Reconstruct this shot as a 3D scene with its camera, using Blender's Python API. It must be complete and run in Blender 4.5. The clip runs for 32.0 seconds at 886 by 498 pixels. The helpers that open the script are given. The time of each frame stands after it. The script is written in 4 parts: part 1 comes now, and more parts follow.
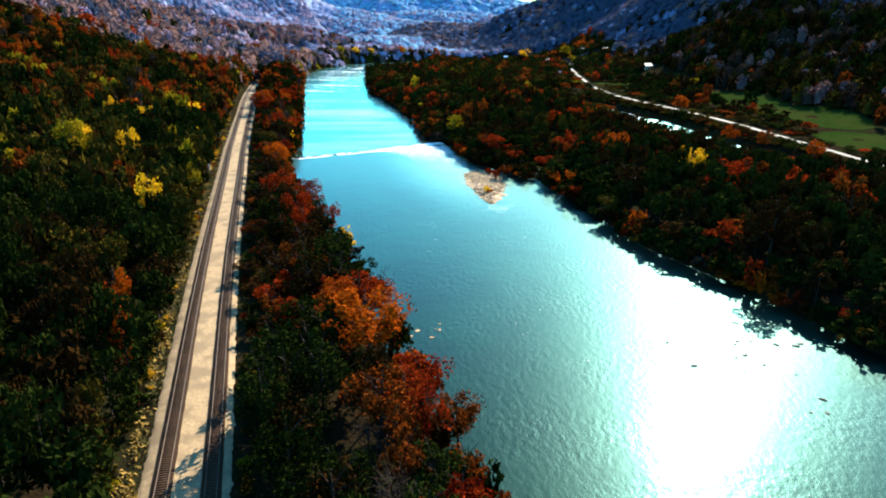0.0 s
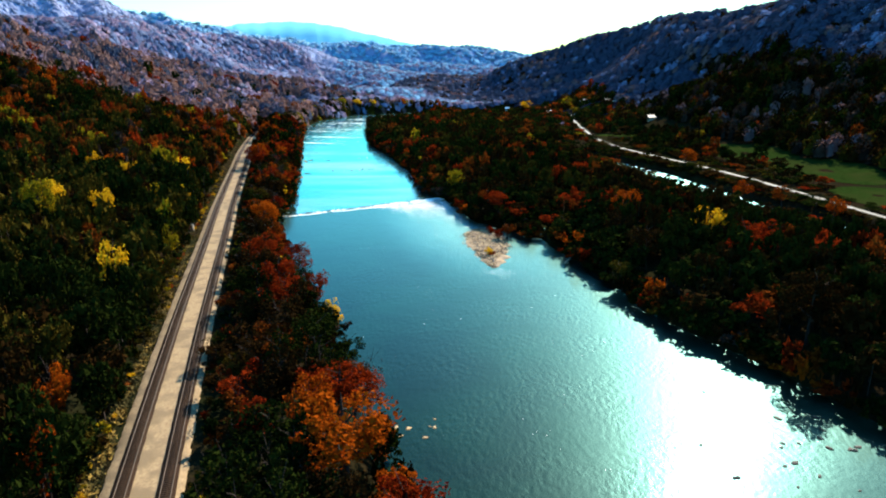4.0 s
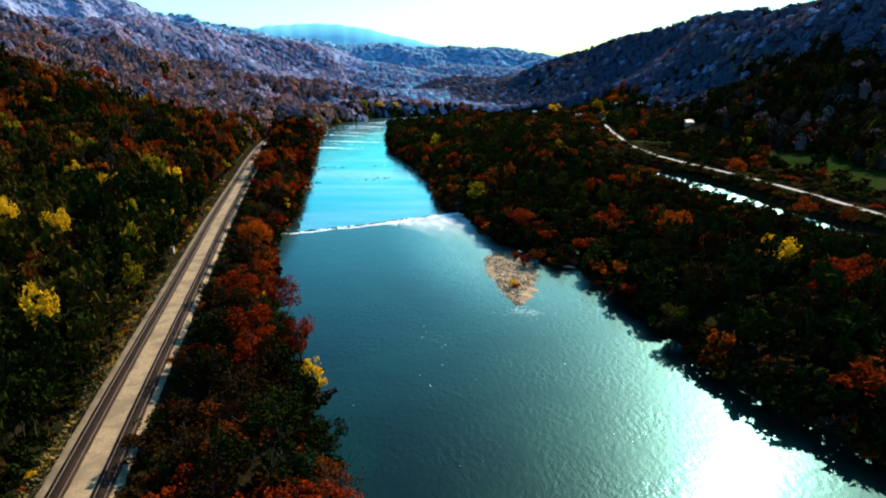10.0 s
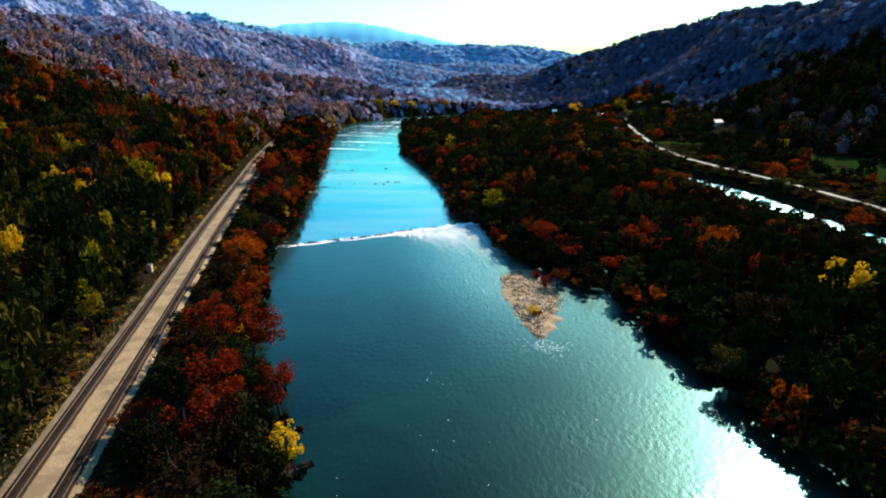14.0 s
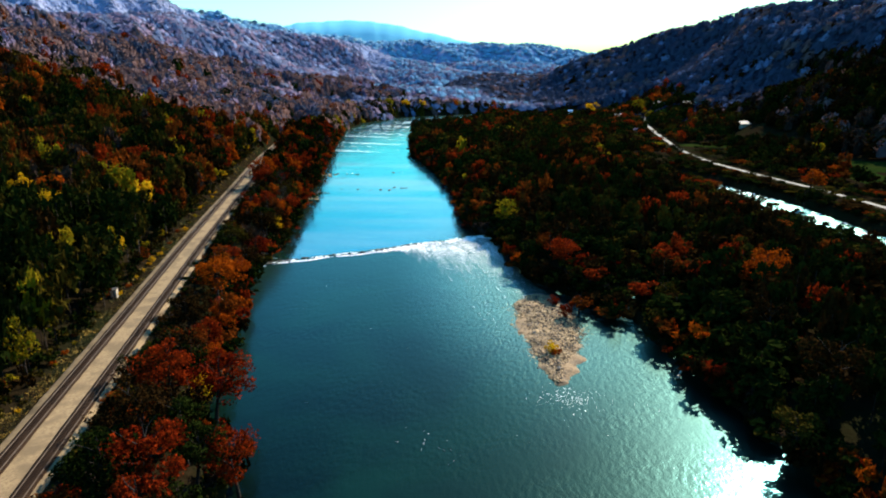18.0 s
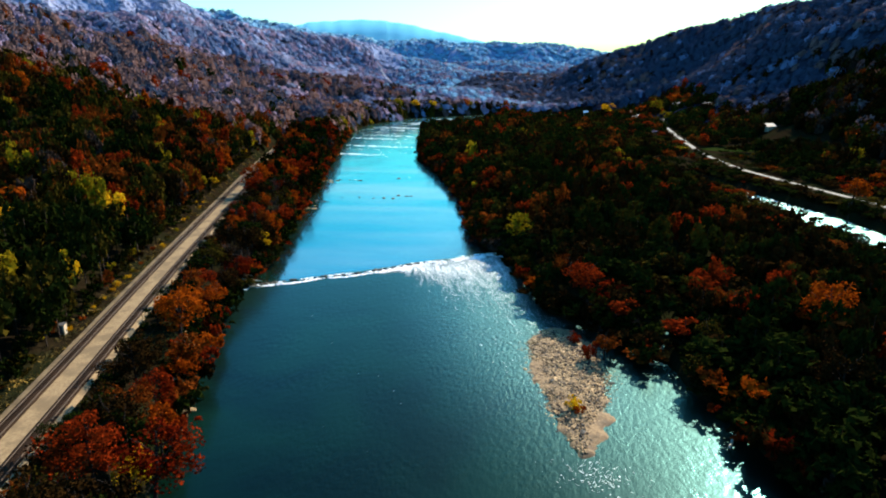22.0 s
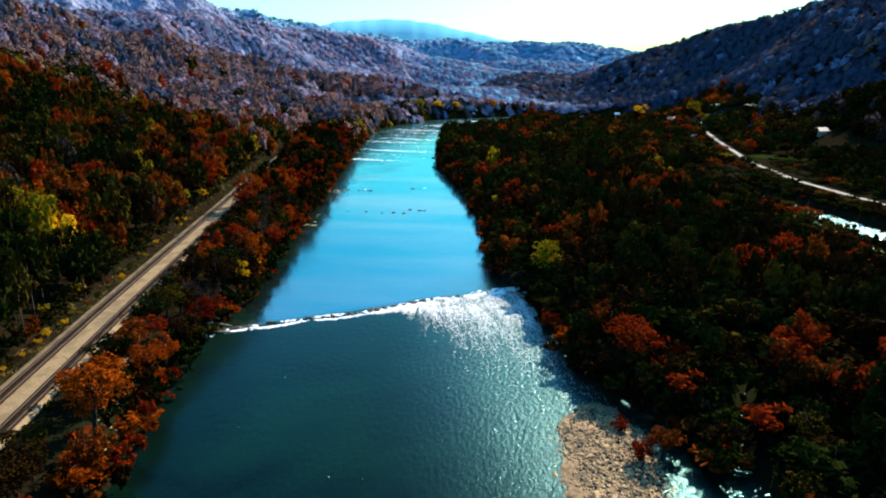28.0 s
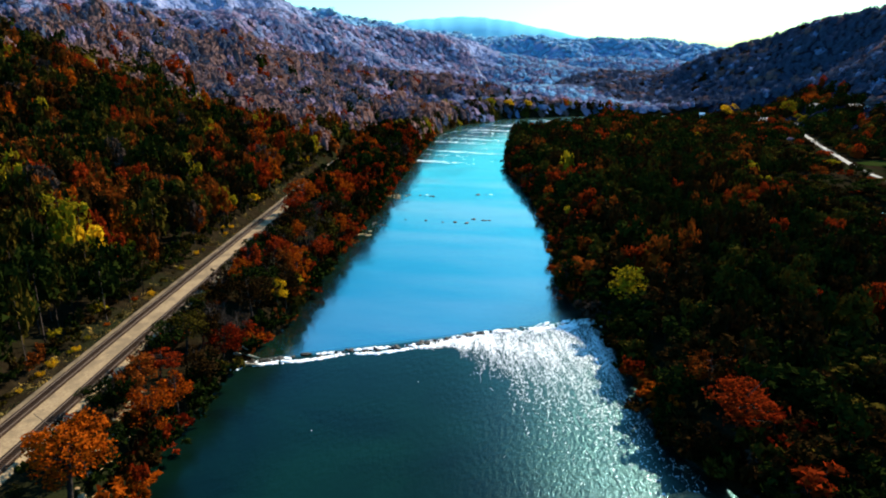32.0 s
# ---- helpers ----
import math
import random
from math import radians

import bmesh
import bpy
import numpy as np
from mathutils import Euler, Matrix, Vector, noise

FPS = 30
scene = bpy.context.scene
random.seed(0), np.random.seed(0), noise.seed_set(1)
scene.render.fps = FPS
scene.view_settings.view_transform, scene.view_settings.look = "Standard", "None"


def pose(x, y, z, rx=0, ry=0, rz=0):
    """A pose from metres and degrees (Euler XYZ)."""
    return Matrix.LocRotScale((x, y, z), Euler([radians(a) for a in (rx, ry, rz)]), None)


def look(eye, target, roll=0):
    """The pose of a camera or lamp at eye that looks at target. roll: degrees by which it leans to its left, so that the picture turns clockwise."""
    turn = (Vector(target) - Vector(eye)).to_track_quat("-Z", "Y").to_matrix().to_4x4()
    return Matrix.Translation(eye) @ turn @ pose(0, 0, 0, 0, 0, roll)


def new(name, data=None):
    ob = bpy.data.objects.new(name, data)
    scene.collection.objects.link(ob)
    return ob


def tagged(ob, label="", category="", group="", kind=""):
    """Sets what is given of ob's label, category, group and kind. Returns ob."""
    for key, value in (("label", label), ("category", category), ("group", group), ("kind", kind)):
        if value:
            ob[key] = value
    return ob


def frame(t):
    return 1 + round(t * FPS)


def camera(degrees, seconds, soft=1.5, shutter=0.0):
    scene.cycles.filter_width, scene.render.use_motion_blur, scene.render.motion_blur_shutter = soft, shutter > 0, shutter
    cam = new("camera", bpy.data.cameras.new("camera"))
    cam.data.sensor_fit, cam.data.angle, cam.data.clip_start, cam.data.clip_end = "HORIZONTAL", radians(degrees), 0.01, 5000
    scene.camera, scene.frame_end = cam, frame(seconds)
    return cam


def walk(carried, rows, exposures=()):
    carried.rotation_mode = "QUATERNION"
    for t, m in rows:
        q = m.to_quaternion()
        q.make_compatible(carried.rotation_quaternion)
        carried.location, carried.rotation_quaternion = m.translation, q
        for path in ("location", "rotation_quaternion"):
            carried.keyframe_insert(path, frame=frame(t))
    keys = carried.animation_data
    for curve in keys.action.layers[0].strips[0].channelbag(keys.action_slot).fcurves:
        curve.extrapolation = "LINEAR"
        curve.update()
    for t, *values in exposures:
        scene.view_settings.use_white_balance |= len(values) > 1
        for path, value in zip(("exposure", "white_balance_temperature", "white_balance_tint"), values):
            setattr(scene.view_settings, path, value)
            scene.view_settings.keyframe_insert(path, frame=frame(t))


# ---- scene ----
cam = camera(68.73, 32.0, soft=2.0)

# seconds, x, y, z, pitch up, turn to the left, lean
ROWS = [
    (0, -0.00, 0.00, 65.00, -19.552, -0.369, -0.033),
    (1, 0.29, 4.31, 65.12, -19.588, -0.375, -0.083),
    (2, 0.63, 8.92, 65.38, -19.609, -0.349, -0.124),
    (2.5, 0.81, 11.38, 65.51, -19.541, -0.254, -0.132),
    (3, 1.04, 13.91, 65.60, -17.829, -0.193, -0.101),
    (3.5, 1.29, 16.48, 65.64, -16.300, -0.143, -0.088),
    (4, 1.42, 19.11, 65.66, -15.388, -0.153, -0.083),
    (4.5, 1.68, 21.81, 65.65, -15.106, -0.140, -0.086),
    (6.5, 2.64, 33.41, 65.46, -15.124, 0.122, -0.060),
    (7, 2.87, 36.36, 65.46, -15.132, 0.527, -0.068),
    (8, 3.34, 42.41, 65.43, -15.172, 1.278, -0.026),
    (9, 3.88, 48.66, 65.26, -15.184, 1.780, -0.030),
    (10, 4.17, 55.08, 65.14, -15.218, 2.123, -0.000),
    (12, 4.72, 68.23, 64.88, -15.274, 2.860, -0.020),
    (14, 5.16, 81.34, 64.47, -15.340, 3.716, -0.084),
    (16.5, 5.39, 97.28, 64.25, -15.395, 4.485, -0.082),
    (18, 5.52, 106.96, 64.30, -15.438, 4.891, -0.030),
    (20, 5.55, 119.91, 64.35, -15.474, 5.444, -0.048),
    (22, 5.48, 133.22, 64.32, -15.479, 5.967, -0.011),
    (24, 5.18, 146.56, 63.99, -15.456, 6.504, -0.040),
    (25.5, 4.97, 156.44, 63.75, -15.445, 6.724, -0.004),
    (27.5, 5.12, 169.20, 63.82, -15.471, 7.542, -0.038),
    (28, 5.06, 172.43, 63.86, -15.492, 8.228, -0.024),
    (28.5, 4.85, 175.69, 63.93, -15.507, 9.042, 0.043),
    (29, 4.59, 178.96, 63.96, -15.542, 9.993, 0.032),
    (29.5, 4.40, 182.15, 63.90, -15.558, 10.959, -0.064),
    (30, 4.17, 185.36, 63.78, -15.576, 11.895, -0.110),
    (30.5, 3.91, 188.58, 63.67, -15.595, 12.803, -0.108),
    (31, 3.56, 191.81, 63.60, -15.616, 13.658, -0.124),
    (31.5, 3.18, 194.99, 63.55, -15.653, 14.224, -0.151),
    (32, 2.84, 198.04, 63.51, -15.658, 14.538, -0.196),
]
walk(cam, [(t, pose(x, y, z, 90 + pitch, 0, turn) @ pose(0, 0, 0, 0, 0, lean)) for t, x, y, z, pitch, turn, lean in ROWS],
     [(0, 2.4), (2.5, 2.3), (4.5, 1.85), (7, 1.65), (25, 1.55), (32, 1.6)])
# ---- sky, sun ----
SUN_AZIMUTH, SUN_ELEVATION = 25.5, 33.5  # degrees clockwise from +y; above the horizon
world = bpy.data.worlds.new("sky")
scene.world = world
world.use_nodes = True
wn = world.node_tree.nodes
wl = world.node_tree.links
sky = wn.new("ShaderNodeTexSky")
sky.sky_type = "NISHITA"
sky.sun_disc = False
sky.sun_elevation = radians(SUN_ELEVATION)
sky.sun_rotation = radians(SUN_AZIMUTH)
sky.air_density, sky.dust_density, sky.ozone_density = 1.8, 0.9, 4.5
wn["Background"].inputs["Strength"].default_value = 0.11
deep = wn.new("ShaderNodeHueSaturation")
deep.inputs["Saturation"].default_value = 1.2
cool = wn.new("ShaderNodeMix")
cool.data_type, cool.blend_type = "RGBA", "MULTIPLY"
cool.inputs["Factor"].default_value = 1.0
cool.inputs[7].default_value = (0.36, 0.82, 1.06, 1)
wl.new(sky.outputs["Color"], deep.inputs["Color"])
wl.new(deep.outputs["Color"], cool.inputs[6])
wl.new(cool.outputs[2], wn["Background"].inputs["Color"])

sun = new("sun", bpy.data.lights.new("sun", "SUN"))
sun.data.energy, sun.data.angle, sun.data.color = 4.9, radians(0.6), (1.0, 0.90, 0.74)
_a, _e = radians(SUN_AZIMUTH), radians(SUN_ELEVATION)
_to_sun = Vector((math.sin(_a) * math.cos(_e), math.cos(_a) * math.cos(_e), math.sin(_e)))
sun.matrix_world = look(_to_sun * 600 + Vector((0, 200, 0)), (0, 200, 0))


# ---- materials ----
def mat(name, color, rough=0.8, spec=0.3, var=0.25, scale=1.0, bump=0.0, bump_scale=8.0, metal=0.0, second=None, second_scale=0.15):
    """A surface with grain at one scale and stains at another."""
    m = bpy.data.materials.new(name)
    m.use_nodes = True
    n, l = m.node_tree.nodes, m.node_tree.links
    b = n["Principled BSDF"]
    b.inputs["Roughness"].default_value = rough
    b.inputs["Metallic"].default_value = metal
    b.inputs["Specular IOR Level"].default_value = spec
    co = n.new("ShaderNodeNewGeometry").outputs["Position"]
    fine = n.new("ShaderNodeTexNoise")
    fine.inputs["Scale"].default_value, fine.inputs["Detail"].default_value = scale, 6
    l.new(co, fine.inputs["Vector"])
    broad = n.new("ShaderNodeTexNoise")
    broad.inputs["Scale"].default_value, broad.inputs["Detail"].default_value = second_scale, 4
    l.new(co, broad.inputs["Vector"])
    ramp = n.new("ShaderNodeValToRGB")
    ramp.color_ramp.elements[0].position, ramp.color_ramp.elements[1].position = 0.3, 0.7
    ramp.color_ramp.elements[0].color = (*[c * (1 - var) for c in color], 1)
    ramp.color_ramp.elements[1].color = (*[min(1, c * (1 + var)) for c in color], 1)
    l.new(fine.outputs["Fac"], ramp.inputs["Fac"])
    mix = n.new("ShaderNodeMix")
    mix.data_type = "RGBA"
    ramp2 = n.new("ShaderNodeValToRGB")
    ramp2.color_ramp.elements[0].position, ramp2.color_ramp.elements[1].position = 0.45, 0.62
    l.new(broad.outputs["Fac"], ramp2.inputs["Fac"])
    l.new(ramp2.outputs["Color"], mix.inputs["Factor"])
    l.new(ramp.outputs["Color"], mix.inputs[6])
    mix.inputs[7].default_value = (*(second or [c * 0.75 for c in color]), 1)
    l.new(mix.outputs[2], b.inputs["Base Color"])
    if bump:
        bn = n.new("ShaderNodeBump")
        bn.inputs["Distance"].default_value = bump
        bt = n.new("ShaderNodeTexNoise")
        bt.inputs["Scale"].default_value, bt.inputs["Detail"].default_value = bump_scale, 5
        l.new(co, bt.inputs["Vector"])
        l.new(bt.outputs["Fac"], bn.inputs["Height"])
        l.new(bn.outputs["Normal"], b.inputs["Normal"])
    return m


def leaf_mat(name, color, other, glow=0.07, low=0.5, dense=False):
    """Foliage: two hues mixed leaf by leaf and branch by branch, with some light let through."""
    m = bpy.data.materials.new(name)
    m.use_nodes = True
    n, l = m.node_tree.nodes, m.node_tree.links
    n.remove(n["Principled BSDF"])
    geo = n.new("ShaderNodeNewGeometry")
    info = n.new("ShaderNodeObjectInfo")
    add = n.new("ShaderNodeMath")
    add.operation = "MULTIPLY_ADD"
    l.new(info.outputs["Random"], add.inputs[0])
    add.inputs[1].default_value = 0.35
    noi = n.new("ShaderNodeTexNoise")
    noi.inputs["Scale"].default_value, noi.inputs["Detail"].default_value = 0.12, 3
    l.new(geo.outputs["Position"], noi.inputs["Vector"])
    half = n.new("ShaderNodeMath")
    half.operation = "MULTIPLY_ADD"
    l.new(geo.outputs["Random Per Island"], half.inputs[0])
    half.inputs[1].default_value = 0.55
    l.new(noi.outputs["Fac"], half.inputs[2])
    l.new(half.outputs[0], add.inputs[2])
    ramp = n.new("ShaderNodeValToRGB")
    e = ramp.color_ramp.elements
    e[0].position, e[1].position = 0.35, 1.15
    e[0].color, e[1].color = (*[c * low for c in color], 1), (*other, 1)
    mid = e.new(0.75)
    mid.color = (*color, 1)
    l.new(add.outputs[0], ramp.inputs["Fac"])
    d, t, mx = n.new("ShaderNodeBsdfDiffuse"), n.new("ShaderNodeBsdfTranslucent"), n.new("ShaderNodeMixShader")
    l.new(ramp.outputs["Color"], d.inputs["Color"])
    l.new(ramp.outputs["Color"], t.inputs["Color"])
    mx.inputs[0].default_value = glow
    if dense:
        # a closed canopy of fine twigs, lit as one soft surface along its slope
        slope, lean, up = n.new("ShaderNodeAttribute"), n.new("ShaderNodeVectorMath"), n.new("ShaderNodeVectorMath")
        slope.attribute_name = "slope"
        lean.operation, up.operation = "MULTIPLY_ADD", "NORMALIZE"
        l.new(geo.outputs["Normal"], lean.inputs[0])
        lean.inputs[1].default_value = (0.28, 0.28, 0.28)
        l.new(slope.outputs["Vector"], lean.inputs[2])
        l.new(lean.outputs[0], up.inputs[0])
        l.new(up.outputs[0], d.inputs["Normal"])
    l.new(d.outputs[0], mx.inputs[1])
    l.new(t.outputs[0], mx.inputs[2])
    l.new(mx.outputs[0], n["Material Output"].inputs["Surface"])
    return m


LEAF = {
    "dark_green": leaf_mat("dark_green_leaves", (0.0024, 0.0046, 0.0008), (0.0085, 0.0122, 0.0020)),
    "olive": leaf_mat("olive_leaves", (0.0115, 0.0086, 0.0013), (0.034, 0.024, 0.0032)),
    "yellow_green": leaf_mat("yellow_green_leaves", (0.0858, 0.0663, 0.0031), (0.1716, 0.1170, 0.0047), 0.3),
    "yellow": leaf_mat("yellow_leaves", (0.3744, 0.1794, 0.0039), (0.4836, 0.2730, 0.0078), 0.35),
    "orange": leaf_mat("orange_leaves", (0.125, 0.0165, 0.0014), (0.200, 0.036, 0.0022), 0.3),
    "red": leaf_mat("red_leaves", (0.062, 0.0045, 0.0013), (0.135, 0.014, 0.0023), 0.25),
    "rust": leaf_mat("rust_leaves", (0.042, 0.0086, 0.0014), (0.112, 0.024, 0.0032), 0.2),
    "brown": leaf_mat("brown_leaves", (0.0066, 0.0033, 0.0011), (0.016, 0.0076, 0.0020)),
    "bare": leaf_mat("bare_twigs", (0.014, 0.009, 0.0065), (0.028, 0.018, 0.013), 0.1),
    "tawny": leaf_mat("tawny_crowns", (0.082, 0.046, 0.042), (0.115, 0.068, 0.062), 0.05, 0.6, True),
    # hill crowns take the haze into their colour: bluer and paler further off
    "slate": leaf_mat("hazed_dark_crowns", (0.022, 0.030, 0.052), (0.034, 0.044, 0.070), 0.05, 0.75, True),
    "steel": leaf_mat("hazed_grey_crowns", (0.100, 0.125, 0.205), (0.116, 0.143, 0.230), 0.05, 0.85, True),
    "mauve": leaf_mat("hazed_mauve_crowns", (0.165, 0.122, 0.178), (0.190, 0.143, 0.205), 0.05, 0.8, True),
    "lilac": leaf_mat("hazed_pale_crowns", (0.215, 0.245, 0.375), (0.240, 0.270, 0.405), 0.05, 0.9, True),
    "blue_hill": leaf_mat("hazed_distant_crowns", (0.130, 0.275, 0.410), (0.150, 0.300, 0.440), 0.05, 0.9, True),
}
LEAF_KEYS = list(LEAF)
BARK = mat("bark", (0.022, 0.015, 0.011), 0.95, 0.1, 0.4, 6.0, 0.03, 20)
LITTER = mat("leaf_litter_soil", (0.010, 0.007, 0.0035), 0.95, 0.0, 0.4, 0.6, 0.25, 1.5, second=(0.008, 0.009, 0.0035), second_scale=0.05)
BALLAST = mat("pale_ballast_gravel", (0.190, 0.130, 0.068), 0.95, 0.1, 0.25, 2.5, 0.05, 9, second=(0.125, 0.086, 0.046), second_scale=0.25)
STEEL = mat("worn_rail_steel", (0.055, 0.034, 0.020), 0.75, 0.2, 0.3, 3)
SLEEPER = mat("tarred_sleeper_wood", (0.034, 0.017, 0.008), 0.9, 0.1, 0.3, 3)
OILY = mat("oily_track_bed", (0.030, 0.013, 0.006), 0.95, 0.1, 0.35, 1.5, 0.04, 8)
STONE = mat("river_stone", (0.29, 0.180, 0.080), 0.85, 0.2, 0.4, 1.2, 0.05, 6, second=(0.15, 0.090, 0.040), second_scale=0.3)
GRAVEL = mat("wet_river_gravel", (0.165, 0.100, 0.044), 0.85, 0.2, 0.5, 1.6, 0.05, 6, second=(0.085, 0.052, 0.025), second_scale=0.35)
DARK_STONE = mat("wet_dark_stone", (0.022, 0.018, 0.013), 0.75, 0.2, 0.3, 1.2)
# the three hill floors carry the haze of their distance in the colour
HILL_FLOOR = mat("hazed_mauve_hill_floor", (0.080, 0.066, 0.095), 0.95, 0.0, 0.15, 0.05, second=(0.068, 0.064, 0.098), second_scale=0.01)
FAR_FLOOR = mat("hazed_blue_hill_floor", (0.150, 0.190, 0.300), 0.95, 0.0, 0.12, 0.05, second=(0.130, 0.175, 0.290), second_scale=0.006)
SLATE_FLOOR = mat("hazed_slate_hill_floor", (0.014, 0.018, 0.030), 0.95, 0.0, 0.15, 0.05, second=(0.012, 0.014, 0.026), second_scale=0.01)
GRASS = mat("mown_grass", (0.0085, 0.0165, 0.0030), 1.0, 0.0, 0.3, 0.5, 0.05, 4, second=(0.013, 0.018, 0.004), second_scale=0.04)
DRY_GRASS = mat("dry_grass", (0.17, 0.100, 0.018), 0.95, 0.1, 0.45, 0.8, second=(0.055, 0.042, 0.010), second_scale=0.22)
ROAD = mat("pale_road", (0.026, 0.023, 0.019), 0.8, 0.2, 0.15, 1.0)
FOAM_AND_SPARKLE = mat("white_foam_and_sparkle", (0.88, 0.86, 0.80), 0.6, 0.3, 0.08, 3.0, 0.08, 5)
WHITE = mat("white_painted_boards", (0.78, 0.77, 0.74), 0.6, 0.3, 0.06, 2.0)
ROOF = mat("weathered_roof", (0.055, 0.050, 0.048), 0.7, 0.3, 0.2, 1.5)
TAN = mat("tan_boards", (0.38, 0.30, 0.21), 0.8, 0.2, 0.15, 2.0)


# middle, half length, half breadth and turn of the broken water below the weir
RAPID = (7, 302, 38, 104, 10)


def water_mat():
    """Clear green river: a dark body under a rippled, tinted surface."""
    m = bpy.data.materials.new("river_water")
    m.use_nodes = True
    n, l = m.node_tree.nodes, m.node_tree.links
    n.remove(n["Principled BSDF"])
    body, shine, both, fresnel = n.new("ShaderNodeBsdfDiffuse"), n.new("ShaderNodeBsdfGlossy"), n.new("ShaderNodeMixShader"), n.new("ShaderNodeFresnel")
    geo = n.new("ShaderNodeNewGeometry")
    co = geo.outputs["Position"]
    # distance upstream of the weir, whose crest runs askew to the valley
    up = n.new("ShaderNodeVectorMath")
    up.operation = "DOT_PRODUCT"
    up.inputs[1].default_value = (-0.52, 0.854, 0)
    l.new(co, up.inputs[0])
    ranges = []
    # at the weir the index jumps and the tint changes, brightening upstream reflections
    for low, high, start in ((0.11, 0.08, 307), (1.172, 3.2, 307), (0.0, 1.0, 306)):
        rise = n.new("ShaderNodeMapRange")
        l.new(up.outputs["Value"], rise.inputs["Value"])
        for key, value in (("From Min", start), ("From Max", 309.5), ("To Min", low), ("To Max", high)):
            rise.inputs[key].default_value = value
        ranges.append(rise)
    # the broken water of the rapid, fading out down the pool
    span, fade = n.new("ShaderNodeMapping"), n.new("ShaderNodeTexGradient")
    span.vector_type = "TEXTURE"
    span.inputs["Location"].default_value = (RAPID[0], RAPID[1], 0)
    span.inputs["Rotation"].default_value = (0, 0, radians(RAPID[4]))
    span.inputs["Scale"].default_value = (RAPID[2], RAPID[3], 1e4)
    fade.gradient_type = "SPHERICAL"
    l.new(co, span.inputs["Vector"])
    l.new(span.outputs["Vector"], fade.inputs["Vector"])
    broken, glint = n.new("ShaderNodeMapRange"), n.new("ShaderNodeMix")
    l.new(fade.outputs["Fac"], broken.inputs["Value"])
    broken.inputs["From Max"].default_value = 0.85
    broken.interpolation_type = "SMOOTHSTEP"
    l.new(broken.outputs["Result"], glint.inputs["Factor"])
    l.new(ranges[0].outputs["Result"], glint.inputs[2])
    glint.inputs[3].default_value = 0.12
    bending, shade = n.new("ShaderNodeMix"), n.new("ShaderNodeMix")
    l.new(broken.outputs["Result"], bending.inputs["Factor"])
    l.new(ranges[1].outputs["Result"], bending.inputs[2])
    bending.inputs[3].default_value = 1.31
    l.new(bending.outputs[0], fresnel.inputs["IOR"])
    shade.data_type = "RGBA"
    shade.inputs[6].default_value, shade.inputs[7].default_value = (0.27, 0.85, 0.93, 1), (0.32, 0.88, 1.0, 1)
    l.new(ranges[2].outputs["Result"], shade.inputs["Factor"])
    # pale patches put into the upstream gloss tint stand for bright sky reflection
    drift, far, pale = n.new("ShaderNodeTexNoise"), n.new("ShaderNodeMapping"), n.new("ShaderNodeMapRange")
    far.inputs["Scale"].default_value = (0.007, 0.024, 1.0)
    far.inputs["Rotation"].default_value = (0, 0, radians(-8))
    l.new(co, far.inputs["Vector"])
    l.new(far.outputs["Vector"], drift.inputs["Vector"])
    drift.inputs["Scale"].default_value, drift.inputs["Detail"].default_value = 1.0, 5
    l.new(drift.outputs["Fac"], pale.inputs["Value"])
    for key, value in (("From Min", 0.42), ("From Max", 0.62)):
        pale.inputs[key].default_value = value
    gleaming = n.new("ShaderNodeMix")
    gleaming.data_type = "RGBA"
    gleaming.inputs[6].default_value, gleaming.inputs[7].default_value = (0.24, 0.90, 0.95, 1), (0.85, 1.0, 1.0, 1)
    l.new(pale.outputs["Result"], gleaming.inputs["Factor"])
    l.new(gleaming.outputs[2], shade.inputs[7])
    tint = n.new("ShaderNodeMix")
    tint.data_type = "RGBA"
    tint.inputs[7].default_value = (0.50, 0.90, 0.95, 1)
    l.new(shade.outputs[2], tint.inputs[6])
    l.new(broken.outputs["Result"], tint.inputs["Factor"])
    l.new(tint.outputs[2], shine.inputs["Color"])
    l.new(glint.outputs[0], shine.inputs["Roughness"])
    hue = n.new("ShaderNodeTexNoise")
    hue.inputs["Scale"].default_value, hue.inputs["Detail"].default_value = 0.035, 6
    hue.inputs["Distortion"].default_value = 0.6
    l.new(co, hue.inputs["Vector"])
    ramp = n.new("ShaderNodeValToRGB")
    ramp.color_ramp.elements[0].position, ramp.color_ramp.elements[1].position = 0.38, 0.66
    ramp.color_ramp.elements[0].color, ramp.color_ramp.elements[1].color = (0.0001, 0.0014, 0.0006, 1), (0.0006, 0.0075, 0.0036, 1)
    l.new(hue.outputs["Fac"], ramp.inputs["Fac"])
    l.new(ramp.outputs["Color"], body.inputs["Color"])
    last = None
    for scale, dist, stretch, patchy in ((0.12, 0.05, 1.0, False), (0.9, 0.08, 0.6, True), (3.5, 0.016, 0.7, True)):
        mp = n.new("ShaderNodeMapping")
        mp.inputs["Scale"].default_value = (1.0, stretch, 1.0)
        mp.inputs["Rotation"].default_value = (0, 0, radians(-18))
        l.new(co, mp.inputs["Vector"])
        t = n.new("ShaderNodeTexNoise")
        t.inputs["Scale"].default_value, t.inputs["Detail"].default_value = scale, 4
        l.new(mp.outputs["Vector"], t.inputs["Vector"])
        bn = n.new("ShaderNodeBump")
        bn.inputs["Distance"].default_value = dist
        l.new(t.outputs["Fac"], bn.inputs["Height"])
        if patchy:
            # ripples come and go in broad patches
            where, amount = n.new("ShaderNodeTexNoise"), n.new("ShaderNodeMapRange")
            where.inputs["Scale"].default_value, where.inputs["Detail"].default_value = 0.06, 4
            l.new(co, where.inputs["Vector"])
            l.new(where.outputs["Fac"], amount.inputs["Value"])
